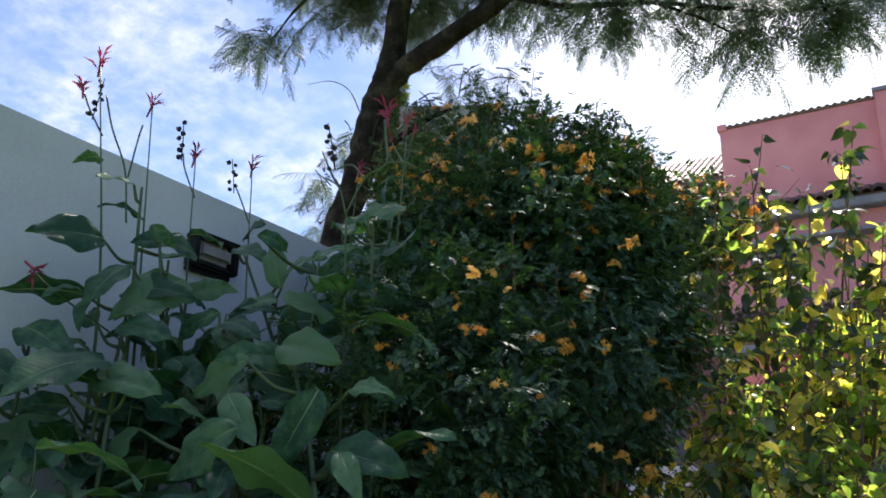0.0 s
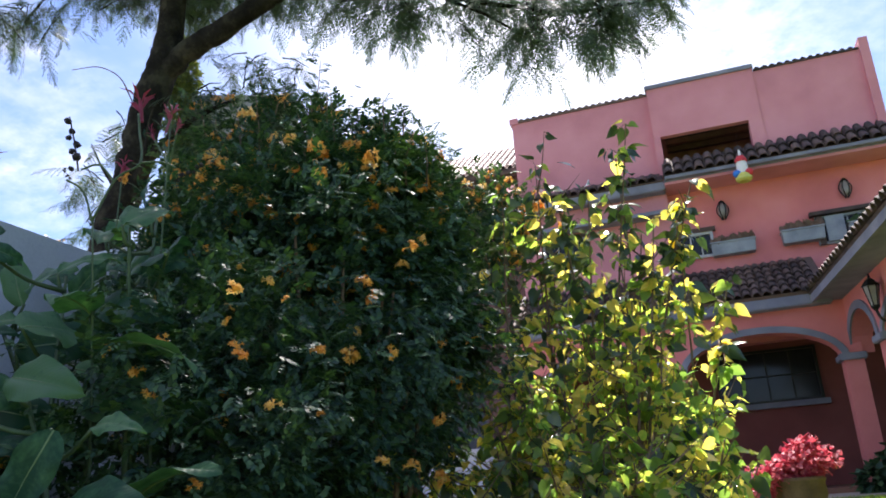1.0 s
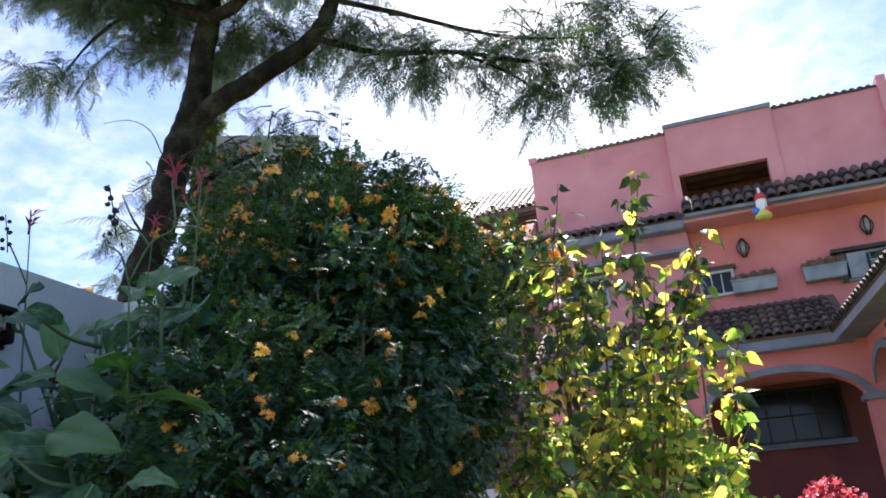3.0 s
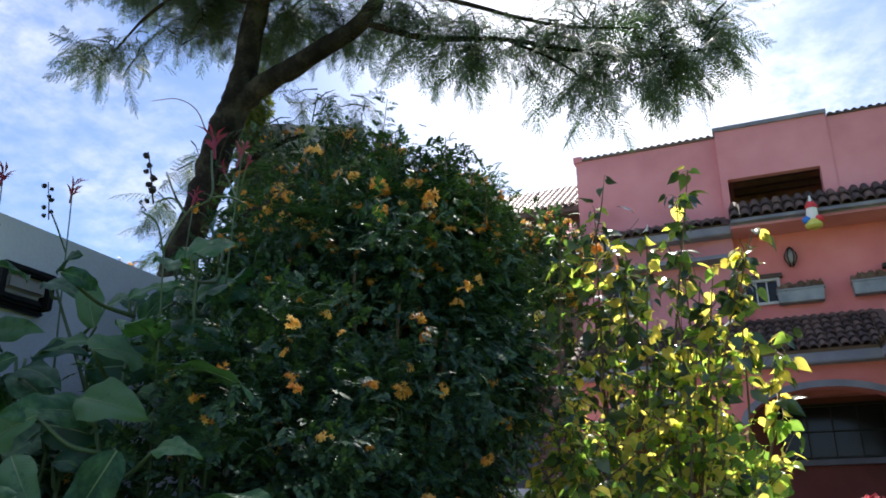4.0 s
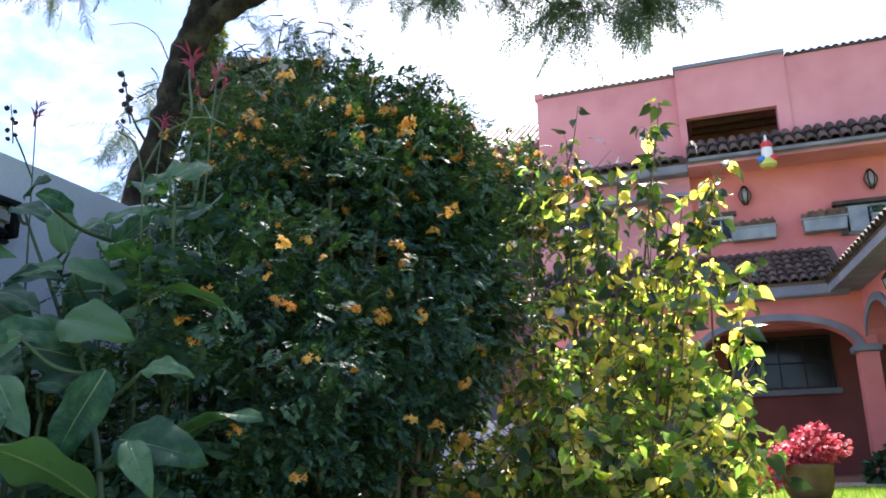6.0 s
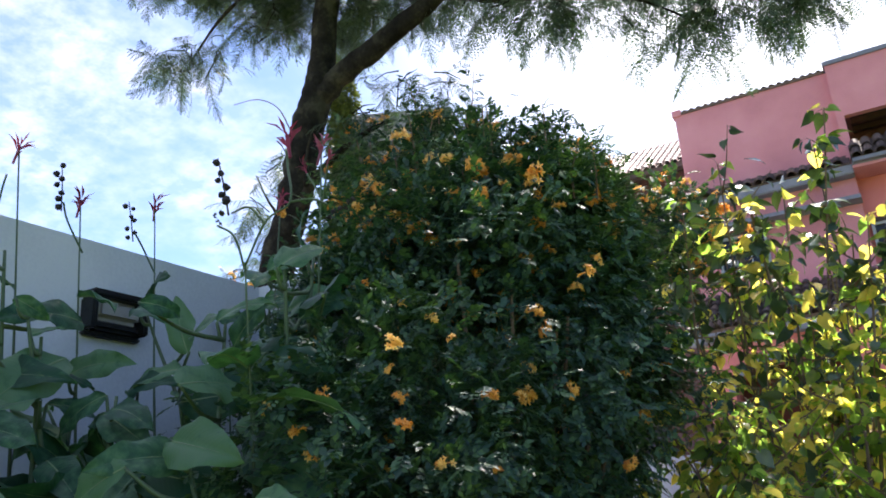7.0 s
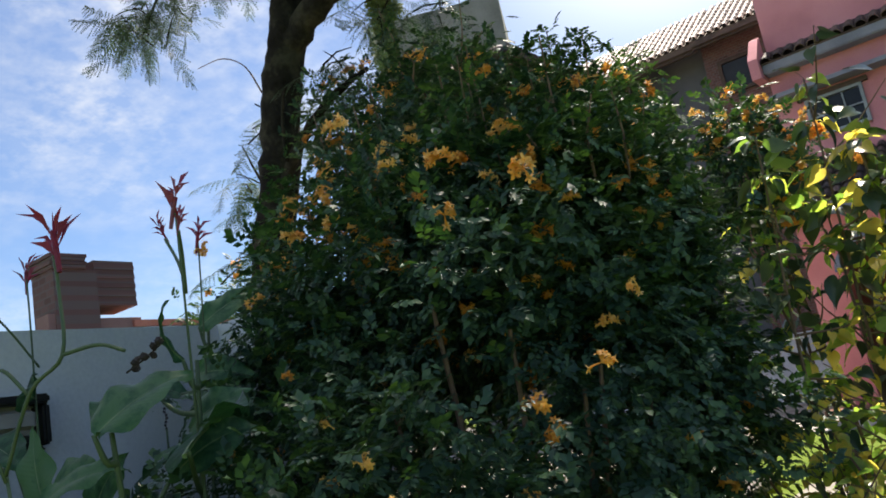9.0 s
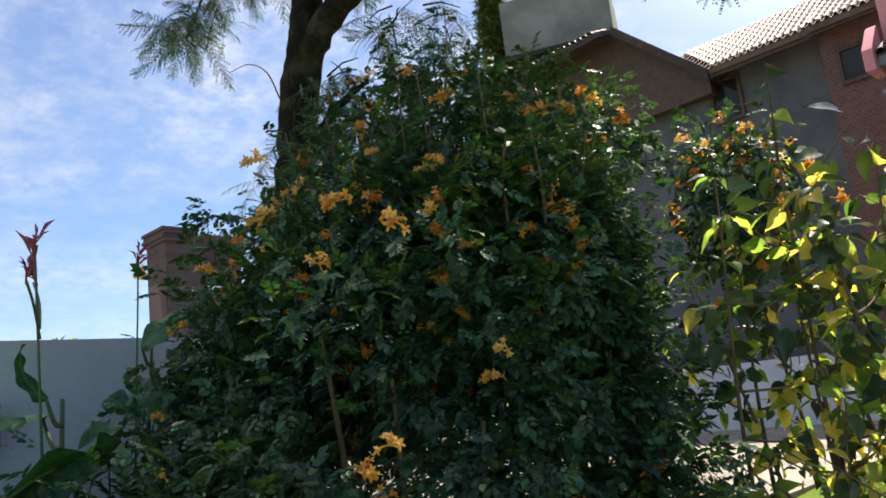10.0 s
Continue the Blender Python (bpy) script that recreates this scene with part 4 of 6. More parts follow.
# ---- low growth in the sun behind the bush ----
M_COVER = material("sunlit_low_leaf", [(0.22, 0.24, 0.09), (0.34, 0.34, 0.14), (0.50, 0.44, 0.22)], 0.4, 5.0, 0.0, island=0.9, translucent=(0.45, (1.7, 1.7, 0.8)))
cover_rng = np.random.default_rng(31)
for x, y, h in ((-1.45, 4.95, 0.62), (-1.05, 5.0, 0.55), (-0.68, 4.95, 0.6), (-0.3, 5.0, 0.5), (-1.25, 5.4, 0.7), (-0.8, 5.45, 0.62), (-0.35, 5.5, 0.5), (-0.62, 4.7, 0.72), (-0.95, 4.72, 0.7), (-0.72, 5.9, 0.7)):
    low = empty("low_plant", (x, y, ground_height(x, y)), label="low yellow-green plant in full sun behind the bush", category="plant", group="low plants behind the bush")
    n = 520
    spot = np.stack([cover_rng.normal(x, 0.13, n), cover_rng.normal(y, 0.13, n), cover_rng.uniform(0.05, h, n)], 1)
    way = np.stack([cover_rng.normal(0, 0.7, n), cover_rng.normal(0, 0.7, n), cover_rng.uniform(0.0, 1.2, n)], 1)
    v, f = scatter(HEART, spot, axes(way, cover_rng.normal(0, 0.6, (n, 3)) + np.array((0, 0, 1.0))), cover_rng.uniform(0.03, 0.075, n))
    under(tagged(array_mesh("leaves", v, f, M_COVER), kind="stuff"), low)
    for k in range(7):
        a = 6.28 * k / 7
        bm = bmesh.new()
        tube(bm, [(x, y, 0.0), (x + 0.08 * math.cos(a), y + 0.08 * math.sin(a), h * 0.5), (x + 0.14 * math.cos(a), y + 0.14 * math.sin(a), h)], [0.005, 0.004, 0.002], 5)
        under(part("stem", bm, M_TWIG, None), low)

# ---- cannas by the wall ----


def leaf_shape(seed):
    r = np.random.default_rng(seed)
    return r.uniform(0.04, 0.16), r.uniform(0.2, 0.55), r.uniform(0, 6.28), r.uniform(0.23, 0.31)


def canna_leaf(seed):
    """A broad pointed leaf from base to tip, 1 long along y, folded at its rib, arched, with wavy edges."""
    arch, fold, ph, wide = leaf_shape(seed)
    bm = bmesh.new()
    n, m = 16, 5
    rows = []
    for i in range(n + 1):
        t = i / n
        w = wide * math.sin(math.pi * min(1.0, 0.03 + 0.97 * t ** 0.8)) ** 0.75 * (1.0 - 0.25 * t)
        row = []
        for j in range(-m, m + 1):
            q = j / m
            x = w * q
            lift = fold * abs(x) - 1.3 * fold * x * x / wide * 0.8 + 0.035 * math.sin(9 * t + ph + 2 * q) * q * q + 0.03 * math.sin(17 * t + 2 * ph) * abs(q) ** 3
            row.append(bm.verts.new((x + 0.03 * math.sin(3 * t + ph), t, arch * 4 * t * (1 - t) + lift)))
        rows.append(row)
    for a, b in zip(rows, rows[1:]):
        for j in range(2 * m):
            bm.faces.new((a[j], a[j + 1], b[j + 1], b[j]))
    return bm


def canna_rib(seed):
    arch, fold, ph, wide = leaf_shape(seed)
    bm = bmesh.new()
    tube(bm, [(0.03 * math.sin(3 * t + ph), t, arch * 4 * t * (1 - t) - 0.003) for t in [i / 10 for i in range(11)]], [0.013 - 0.0011 * i for i in range(11)], 5)
    return bm


LEAF_MESH, RIB_MESH, FLOWER_MESH, POD_MESH = [], [], [], []


def canna_flower(seed):
    r = np.random.default_rng(seed)
    bm = bmesh.new()
    for k in range(12):
        a = r.uniform(0, 6.28)
        d = Vector((math.cos(a) * 0.5, math.sin(a) * 0.5, r.uniform(0.4, 1.0))).normalized()
        base = Vector((0, 0, r.uniform(-0.03, 0.02)))
        ln = r.uniform(0.03, 0.065)
        s = d.orthogonal().normalized() * r.uniform(0.0025, 0.005)
        mid, tip = base + d * ln * 0.55 + Vector((0, 0, 0.006)), base + d * ln + Vector((d.x, d.y, -0.2)) * 0.012
        vs = [bm.verts.new(c) for c in (base, mid - s, tip, mid + s)]
        bm.faces.new(vs)
    tube(bm, [(0, 0, -0.05), (0, 0, 0.01)], [0.0035, 0.005], 6)
    return bm


def pod_cluster(seed):
    r = np.random.default_rng(seed)
    bm = bmesh.new()
    for k in range(7):
        s = bmesh.ops.create_icosphere(bm, subdivisions=1, radius=1.0)["verts"]
        rad = r.uniform(0.009, 0.014)
        at = Vector((r.normal(0, 0.010), r.normal(0, 0.010), 0.026 * k - 0.08))
        for q in s:
            q.co = at + q.co * rad * (1 + r.normal(0, 0.12))
    tube(bm, [(0, 0, -0.1), (0.003, 0, 0.0), (0, 0, 0.09)], [0.003, 0.0025, 0.002], 5)
    return bm


def add_leaf(plant, i, m):
    while len(LEAF_MESH) <= i:
        q = len(LEAF_MESH)
        a = part("leaf", canna_leaf(q), M_CANNA, None, smooth=True)
        b = part("leaf_rib", canna_rib(q), M_RIB, None)
        LEAF_MESH.append(a.data)
        RIB_MESH.append(b.data)
        bpy.data.objects.remove(a)
        bpy.data.objects.remove(b)
    leaf = new("leaf", LEAF_MESH[i])
    leaf.matrix_basis = m
    under(leaf, plant)
    rib = new("leaf_rib", RIB_MESH[i])
    rib.parent = leaf


def canna(foot, top, leaves, flower=True, pods=0, seed=0):
    """A stem from foot to top with leaves on it; leaves: (share of height, direction in degrees, length)."""
    r = np.random.default_rng(seed)
    plant = empty("canna_plant", foot, label="canna with broad green leaves and dry red flower spike" if flower else "canna with broad dark green leaves by the wall", category="plant", group="cannas along the wall")
    foot, top = Vector(foot), Vector(top)
    mid = foot.lerp(top, 0.55) + Vector((r.normal(0, 0.03), r.normal(0, 0.03), 0))
    pts = curve_points([foot, mid, top], 8)
    bm = bmesh.new()
    k = len(pts) - 1
    tube(bm, pts, [0.0090 - 0.0066 * min(1, 1.2 * i / k) for i in range(k + 1)], 8)
    under(part("stem", bm, M_STEM, None, smooth=True), plant)
    for h, ang, ln in leaves:
        p = pts[min(k, int(h * k))]
        i = int(r.integers(0, 6))
        m = Matrix.Translation(p) @ pose(0, 0, 0, r.uniform(-45, 25), r.normal(0, 18), ang - 90) @ Matrix.Scale(ln, 4)
        add_leaf(plant, i, m)
    tips = []
    if flower:
        tips.append(("flower", top, 1.0))
    for q in range(pods):
        a = r.uniform(0, 6.28)
        tips.append(("seed_spike", pts[int(k * 0.9)] + Vector((0.06 * math.cos(a), 0.06 * math.sin(a), 0.07)), 1.0))
    for kind, p, s in tips:
        bm = canna_flower(seed * 7 + 1) if kind == "flower" else pod_cluster(seed * 5 + 2)
        ob = part(kind, bm, M_CFLOWER if kind == "flower" else M_POD, None, "drying red petals" if kind == "flower" else "dark round seed pods")
        ob.matrix_basis = Matrix.Translation(p) @ pose(0, 0, 0, r.normal(0, 10), r.normal(0, 10), r.uniform(0, 360)) @ Matrix.Scale(1.0 * s, 4)
        under(ob, plant)
        if kind == "seed_spike":
            bm = bmesh.new()
            tube(bm, [pts[int(k * 0.78)], pts[int(k * 0.85)] + (p - pts[int(k * 0.85)]) * 0.4, p], [0.004, 0.0035, 0.003], 5)
            under(part("stalk", bm, M_STEM, None), plant)
    return plant


def spray(plant, lines, mat=M_STEM, r=0.0032):
    for pts in lines:
        bm = bmesh.new()
        tube(bm, curve_points(pts, 5), [r] * (5 * (len(pts) - 1) + 1), 6)
        under(part("stalk", bm, mat, None, smooth=True), plant)


def blooms(plant, kind, spots, seed, scale=1.0):
    for n, (p, tilt) in enumerate(spots):
        bm = canna_flower(seed + n) if kind == "flower" else pod_cluster(seed + n)
        ob = part(kind, bm, M_CFLOWER if kind == "flower" else M_POD, None, "drying red petals" if kind == "flower" else "dark round seed pods")
        ob.matrix_basis = Matrix.Translation(p) @ pose(0, 0, 0, 0, tilt, 40 * n) @ Matrix.Scale(scale, 4)
        under(ob, plant)


# the forked flower stalk with pods on both arms
one = canna((-1.66, 2.2, 0), (-1.57, 2.10, 1.44), [(0.62, 200, 0.26), (0.75, 20, 0.26), (0.86, 290, 0.22)], False, 0, 1)
spray(one, [[(-1.57, 2.10, 1.43), (-1.525, 2.12, 1.535), (-1.47, 2.14, 1.575), (-1.485, 2.15, 1.67), (-1.49, 2.15, 1.72)], [(-1.53, 2.12, 1.53), (-1.56, 2.10, 1.572), (-1.605, 2.09, 1.565)], [(-1.47, 2.14, 1.575), (-1.43, 2.17, 1.58), (-1.40, 2.19, 1.565)], [(-1.57, 2.10, 1.42), (-1.585, 2.08, 1.50), (-1.62, 2.06, 1.53)]], r=0.0028)
blooms(one, "seed_spike", [((-1.625, 2.08, 1.64), -14)], 3, 0.85)
blooms(one, "seed_spike", [((-1.37, 2.2, 1.55), 75)], 4, 0.5)
blooms(one, "seed_spike", [((-1.62, 2.06, 1.545), -40)], 9, 0.25)
blooms(one, "flower", [((-1.485, 2.15, 1.745), -8)], 11, 1.05)
two = canna((-2.36, 2.36, 0), (-2.43, 2.27, 1.86), [(0.45, 180, 0.3), (0.5, 300, 0.34), (0.82, 10, 0.17)], True, 0, 2)
spray(two, [[(-2.43, 2.29, 1.70), (-2.43, 2.23, 1.79), (-2.42, 2.205, 1.84)]], r=0.003)
blooms(two, "seed_spike", [((-2.42, 2.195, 1.89), -6)], 5, 0.85)
three = canna((-2.36, 2.66, 0), (-2.45, 2.57, 1.94), [(0.4, 330, 0.32), (0.55, 210, 0.3), (0.82, 340, 0.17)], True, 0, 3)
spray(three, [[(-2.45, 2.585, 1.70), (-2.45, 2.53, 1.78), (-2.45, 2.49, 1.83)]], r=0.003)
blooms(three, "seed_spike", [((-2.45, 2.475, 1.865), -12)], 8, 0.8)
four = canna((-1.72, 2.55, 0), (-1.62, 2.45, 1.87), [(0.5, 30, 0.30), (0.6, 170, 0.30)], True, 0, 4)
spray(four, [[(-1.63, 2.46, 1.70), (-1.60, 2.44, 1.76), (-1.575, 2.42, 1.80)], [(-1.63, 2.46, 1.72), (-1.66, 2.47, 1.77), (-1.69, 2.47, 1.82)]], r=0.003)
blooms(four, "flower", [((-1.57, 2.42, 1.82), 20), ((-1.70, 2.47, 1.84), -25)], 15, 0.55)
canna((-2.2, 2.95, 0), (-2.17, 2.9, 1.99), [(0.55, 330, 0.30), (0.7, 200, 0.28)], True, 0, 5)
six = canna((-2.3, 1.9, 0), (-2.4, 1.82, 2.00), [(0.45, 20, 0.34), (0.6, 230, 0.3), (0.86, 190, 0.12)], True, 0, 6)
blooms(six, "seed_spike", [((-2.4, 1.835, 1.88), 12)], 14, 0.75)
spray(six, [[(-2.4, 1.87, 1.76), (-2.4, 1.81, 1.83), (-2.4, 1.785, 1.87)], [(-2.38, 1.99, 1.5), (-2.4, 1.97, 1.68), (-2.4, 1.90, 1.80), (-2.4, 1.86, 1.90)], [(-2.4, 1.985, 1.66), (-2.4, 2.0, 1.80), (-2.4, 2.01, 1.86)]], r=0.003)
blooms(six, "flower", [((-2.4, 1.775, 1.89), -15)], 17, 0.9)
canna((-2.3, 2.1, 0), (-2.42, 2.05, 1.96), [(0.6, 10, 0.26), (0.75, 220, 0.16)], True, 0, 7)


def broad_canna(leaves, seed):
    """A canna whose leaves run from a given base to a given tip; its stem stands amid the bases."""
    r = np.random.default_rng(seed)
    bases = [Vector(b) for b, _ in leaves]
    top = max(bases, key=lambda q: q.z)
    mean = sum(bases, Vector()) / len(bases)
    foot = Vector((mean.x, mean.y + 0.06, 0.0))
    plant = empty("canna_plant", foot, label="canna with broad bluish green leaves by the wall", category="plant", group="cannas along the wall")
    pts = curve_points([foot, Vector((mean.x, mean.y + 0.05, top.z * 0.6)), Vector((top.x, top.y + 0.03, top.z))], 12)
    bm = bmesh.new()
    tube(bm, pts, [0.0115 - 0.0003 * i for i in range(len(pts))], 8)
    under(part("stem", bm, M_STEM, None, smooth=True), plant)
    for base, tip in leaves:
        b, t = Vector(base), Vector(tip) + Vector((r.normal(0, 0.008), r.normal(-0.01, 0.012), 0))
        at = min(pts, key=lambda q: abs(q.z - b.z + 0.06))
        bm = bmesh.new()
        tube(bm, curve_points([at, at.lerp(b, 0.5) + Vector((0, 0, -0.02)), b], 4), [0.007 - 0.0004 * i for i in range(9)], 6)
        under(part("leaf_stalk", bm, M_STEM, None, smooth=True), plant)
        way = (t - b)
        face = Vector((0.45 + r.normal(0, 0.25), -0.75, 0.55 + r.normal(0, 0.25)))
        turn = axes(np.array([way[:]]), np.array([face[:]]))[0]
        m = Matrix.Translation(b) @ Matrix(turn.tolist()).to_4x4() @ Matrix.Scale(way.length * 0.96, 4)
        add_leaf(plant, int(r.integers(0, 9)), m)
    return plant


broad_canna([((-2.3, 1.87, 1.39), (-2.3, 1.63, 1.35)), ((-2.3, 2.21, 1.45), (-2.3, 1.94, 1.4)), ((-2.3, 1.94, 1.6), (-2.3, 1.8, 1.57)), ((-2.3, 1.81, 1.23), (-2.3, 1.7, 1.17))], 60)
broad_canna([((-2.2, 2.11, 1.31), (-2.2, 1.86, 1.13)), ((-2.15, 2.01, 1.19), (-2.15, 1.82, 1.12)), ((-2.2, 2.0, 1.26), (-2.2, 2.21, 1.23)), ((-2.2, 2.06, 1.19), (-2.2, 2.21, 1.15)), ((-2.2, 1.95, 1.45), (-2.2, 2.05, 1.4))], 61)
broad_canna([((-2.0, 1.73, 0.98), (-2.0, 1.48, 0.85)), ((-2.0, 1.6, 0.93), (-2.0, 1.76, 0.92)), ((-2.0, 1.67, 0.78), (-2.0, 1.53, 0.66)), ((-1.95, 1.77, 0.93), (-1.95, 1.96, 0.84))], 62)
broad_canna([((-2.07, 2.4, 1.35), (-2.17, 2.4, 1.54)), ((-2.06, 2.4, 1.39), (-1.89, 2.4, 1.43)), ((-1.9, 2.4, 1.34), (-1.78, 2.4, 1.44)), ((-1.8, 2.35, 1.25), (-2.02, 2.35, 1.23)), ((-2.04, 2.35, 1.29), (-2.27, 2.35, 1.2)), ((-2.3, 2.4, 1.52), (-2.13, 2.4, 1.44))], 63)
broad_canna([((-1.67, 2.0, 1.05), (-1.45, 2.0, 0.98)), ((-1.46, 1.9, 0.91), (-1.55, 1.9, 0.7)), ((-1.4, 1.95, 0.91), (-1.27, 1.95, 0.89)), ((-1.34, 1.85, 0.76), (-1.25, 1.85, 0.65)), ((-1.4, 1.9, 0.77), (-1.19, 1.9, 0.71)), ((-1.69, 1.9, 0.99), (-1.87, 1.9, 0.91))], 65)
broad_canna([((-1.6, 1.8, 0.81), (-1.8, 1.8, 0.7)), ((-1.71, 1.8, 0.73), (-1.59, 1.8, 0.65)), ((-1.93, 1.8, 0.82), (-2.05, 1.8, 0.69)), ((-1.7, 1.85, 0.9), (-1.57, 1.85, 0.77))], 66)
# the tall plant with broad upper leaves
broad_canna([((-1.72, 2.5, 1.59), (-1.66, 2.45, 1.70)), ((-1.90, 2.62, 1.46), (-1.72, 2.68, 1.53)), ((-1.78, 2.36, 1.29), (-1.53, 2.40, 1.24)), ((-1.83, 2.5, 1.16), (-1.62, 2.70, 1.15)), ((-1.56, 2.38, 1.42), (-1.78, 2.70, 1.465)), ((-1.93, 2.56, 1.565), (-1.77, 2.36, 1.465))], 64)
broad_canna([((-2.28, 2.95, 1.76), (-2.15, 3.12, 1.84)), ((-2.25, 2.9, 1.62), (-2.05, 2.95, 1.58)), ((-2.2, 2.8, 1.45), (-2.02, 2.7, 1.38)), ((-2.54, 2.95, 1.63), (-2.36, 3.0, 1.57))], 67)
broad_canna([((-2.1, 2.0, 1.04), (-1.92, 2.0, 0.92)), ((-2.1, 2.0, 0.97), (-2.26, 2.0, 0.87)), ((-1.96, 2.0, 0.88), (-2.13, 2.0, 0.78)), ((-2.0, 2.1, 1.16), (-1.83, 2.1, 1.08)), ((-2.05, 2.12, 1.2), (-2.2, 2.1, 1.1))], 69)
# leaves beside the shrub and in front of the lamp
broad_canna([((-1.70, 2.42, 1.17), (-1.53, 2.56, 1.13)), ((-1.61, 2.24, 1.24), (-1.44, 2.30, 1.18)), ((-1.68, 2.42, 1.38), (-1.62, 2.60, 1.45)), ((-1.61, 2.25, 1.47), (-1.57, 2.42, 1.55)), ((-1.66, 2.17, 1.08), (-1.54, 2.38, 1.02)), ((-1.60, 2.24, 0.97), (-1.60, 2.48, 0.94))], 120)
broad_canna([((-1.71, 2.05, 1.17), (-1.75, 2.32, 1.20)), ((-1.82, 2.26, 1.37), (-1.70, 2.36, 1.41)), ((-1.80, 2.00, 1.37), (-1.79, 2.14, 1.35)), ((-1.75, 2.18, 0.93), (-1.75, 2.13, 0.73)), ((-1.70, 2.06, 1.02), (-1.76, 1.85, 0.98)), ((-1.75, 2.33, 0.80), (-1.72, 2.62, 0.75)), ((-1.75, 2.15, 0.76), (-1.75, 2.42, 0.70))], 121)
broad_canna([((-2.2, 2.16, 1.00), (-2.2, 1.98, 1.13)), ((-2.2, 1.79, 1.0), (-2.2, 1.58, 0.87)), ((-2.2, 2.08, 0.91), (-2.2, 1.82, 0.84)), ((-2.2, 2.21, 0.92), (-2.2, 2.44, 0.85)), ((-2.2, 1.80, 0.84), (-2.2, 1.63, 0.67)), ((-2.2, 2.0, 1.36), (-2.2, 2.13, 1.39)), ((-2.2, 1.9, 1.31), (-2.2, 1.76, 1.08))], 122)
bed_rng = np.random.default_rng(83)
for k, (x, y, h) in enumerate(((-2.42, 1.7, 1.1), (-2.36, 1.95, 1.25), (-2.4, 2.2, 1.3), (-2.2, 1.85, 1.12), (-2.25, 2.3, 1.25), (-2.1, 2.1, 1.15), (-1.95, 2.2, 1.18), (-1.85, 2.0, 1.0), (-2.1, 1.72, 0.95), (-1.7, 2.2, 1.02), (-2.35, 1.5, 0.98), (-1.75, 1.95, 0.9))):
    turns = []
    for q in range(5):
        a = 2.4 * q + bed_rng.uniform(0, 0.8)
        z = h - 0.085 * q
        root = Vector((x + 0.05 * math.cos(a), y + 0.05 * math.sin(a), z))
        far = root + Vector((math.cos(a), math.sin(a), bed_rng.uniform(-0.55, 0.25))) * bed_rng.uniform(0.17, 0.27)
        far.x = max(far.x, WX + 0.06)
        turns.append((root, far))
    broad_canna(turns, 90 + k)
spray(two, [[(-2.3, 2.0, 1.1), (-2.34, 1.8, 1.2), (-2.3, 1.67, 1.24)], [(-2.4, 2.92, 0.9), (-2.41, 2.9, 1.3), (-2.41, 2.9, 1.50)]], r=0.003)
blooms(two, "flower", [((-2.3, 1.67, 1.25), 120)], 31, 1.1)
blooms(two, "seed_spike", [((-2.41, 2.9, 1.53), 5)], 33, 0.35)
# lower growth between them
LEAFY = [(-1.55, 2.2, 0.75), (-1.78, 2.78, 1.0), (-1.45, 1.75, 0.6), (-1.85, 1.5, 0.75), (-2.2, 1.4, 0.85), (-1.95, 2.15, 0.9), (-2.3, 2.15, 1.0), (-1.65, 1.4, 0.55), (-2.4, 1.6, 0.85), (-1.95, 2.55, 1.15), (-1.72, 1.9, 0.8), (-2.05, 1.85, 0.9), (-1.6, 1.6, 0.6), (-1.45, 2.45, 0.7), (-1.35, 2.05, 0.5), (-1.9, 1.75, 0.75), (-2.25, 1.75, 0.8), (-1.75, 2.15, 0.75), (-2.1, 2.3, 0.95), (-1.75, 1.7, 0.6), (-2.1, 1.6, 0.75), (-1.5, 1.95, 0.65)]
for k, (x, y, h) in enumerate(LEAFY):
    spots = [(q, rng.uniform(0, 360) if n % 2 else rng.uniform(200, 340), rng.uniform(0.20, 0.32)) for n, q in enumerate((0.4, 0.55, 0.68, 0.8, 0.9, 1.0))]
    canna((x, y, 0), (x + rng.normal(0, 0.04), y + rng.normal(0, 0.04), h), spots, False, 0, 20 + k)

# ---- lamp on the wall ----
lamp = empty("wall_lamp", (WX, 2.54, 1.57), label="rectangular bulkhead lamp with dark rim on the garden wall", category="lamp")


def at_lamp(ob):
    return under(ob, lamp)


bm = bmesh.new()
box(bm, (WX, 2.452, 1.545), (WX + 0.058, 2.635, 1.622))
bmesh.ops.bevel(bm, geom=bm.edges[:], offset=0.02, segments=3, affect="EDGES")
at_lamp(part("diffuser", bm, M_DIFFUSER, None))
at_lamp(boxed("body", (WX, 2.452, 1.512), (WX + 0.05, 2.635, 1.543), M_IRON, None, "", 0.012))
for lo, hi in (((WX, 2.43, 1.62), (WX + 0.075, 2.655, 1.645)), ((WX, 2.43, 1.495), (WX + 0.03, 2.655, 1.512)), ((WX, 2.43, 1.512), (WX + 0.07, 2.452, 1.62)), ((WX, 2.635, 1.512), (WX + 0.07, 2.655, 1.62))):
    at_lamp(boxed("rim", lo, hi, M_IRON, None, "", 0.006))

# ---- neighbours ----


def brick_material(name, dark, pale, mortar, scale):
    m = material(name, [dark, pale], 0.9, 3.0, 0.3, 40)
    n, l = m.node_tree.nodes, m.node_tree.links
    br = n.new("ShaderNodeTexBrick")
    br.inputs["Color1"].default_value, br.inputs["Color2"].default_value, br.inputs["Mortar"].default_value = (*dark, 1), (*pale, 1), (*mortar, 1)
    br.inputs["Scale"].default_value = scale
    br.inputs["Mortar Size"].default_value = 0.03
    co = n.new("ShaderNodeTexCoord")
    turn = n.new("ShaderNodeMapping")
    turn.inputs["Rotation"].default_value = (radians(90), 0, 0)
    l.new(co.outputs["Object"], turn.inputs["Vector"])
    l.new(turn.outputs[0], br.inputs["Vector"])
    l.new(br.outputs["Color"], n["Principled BSDF"].inputs["Base Color"])
    return m


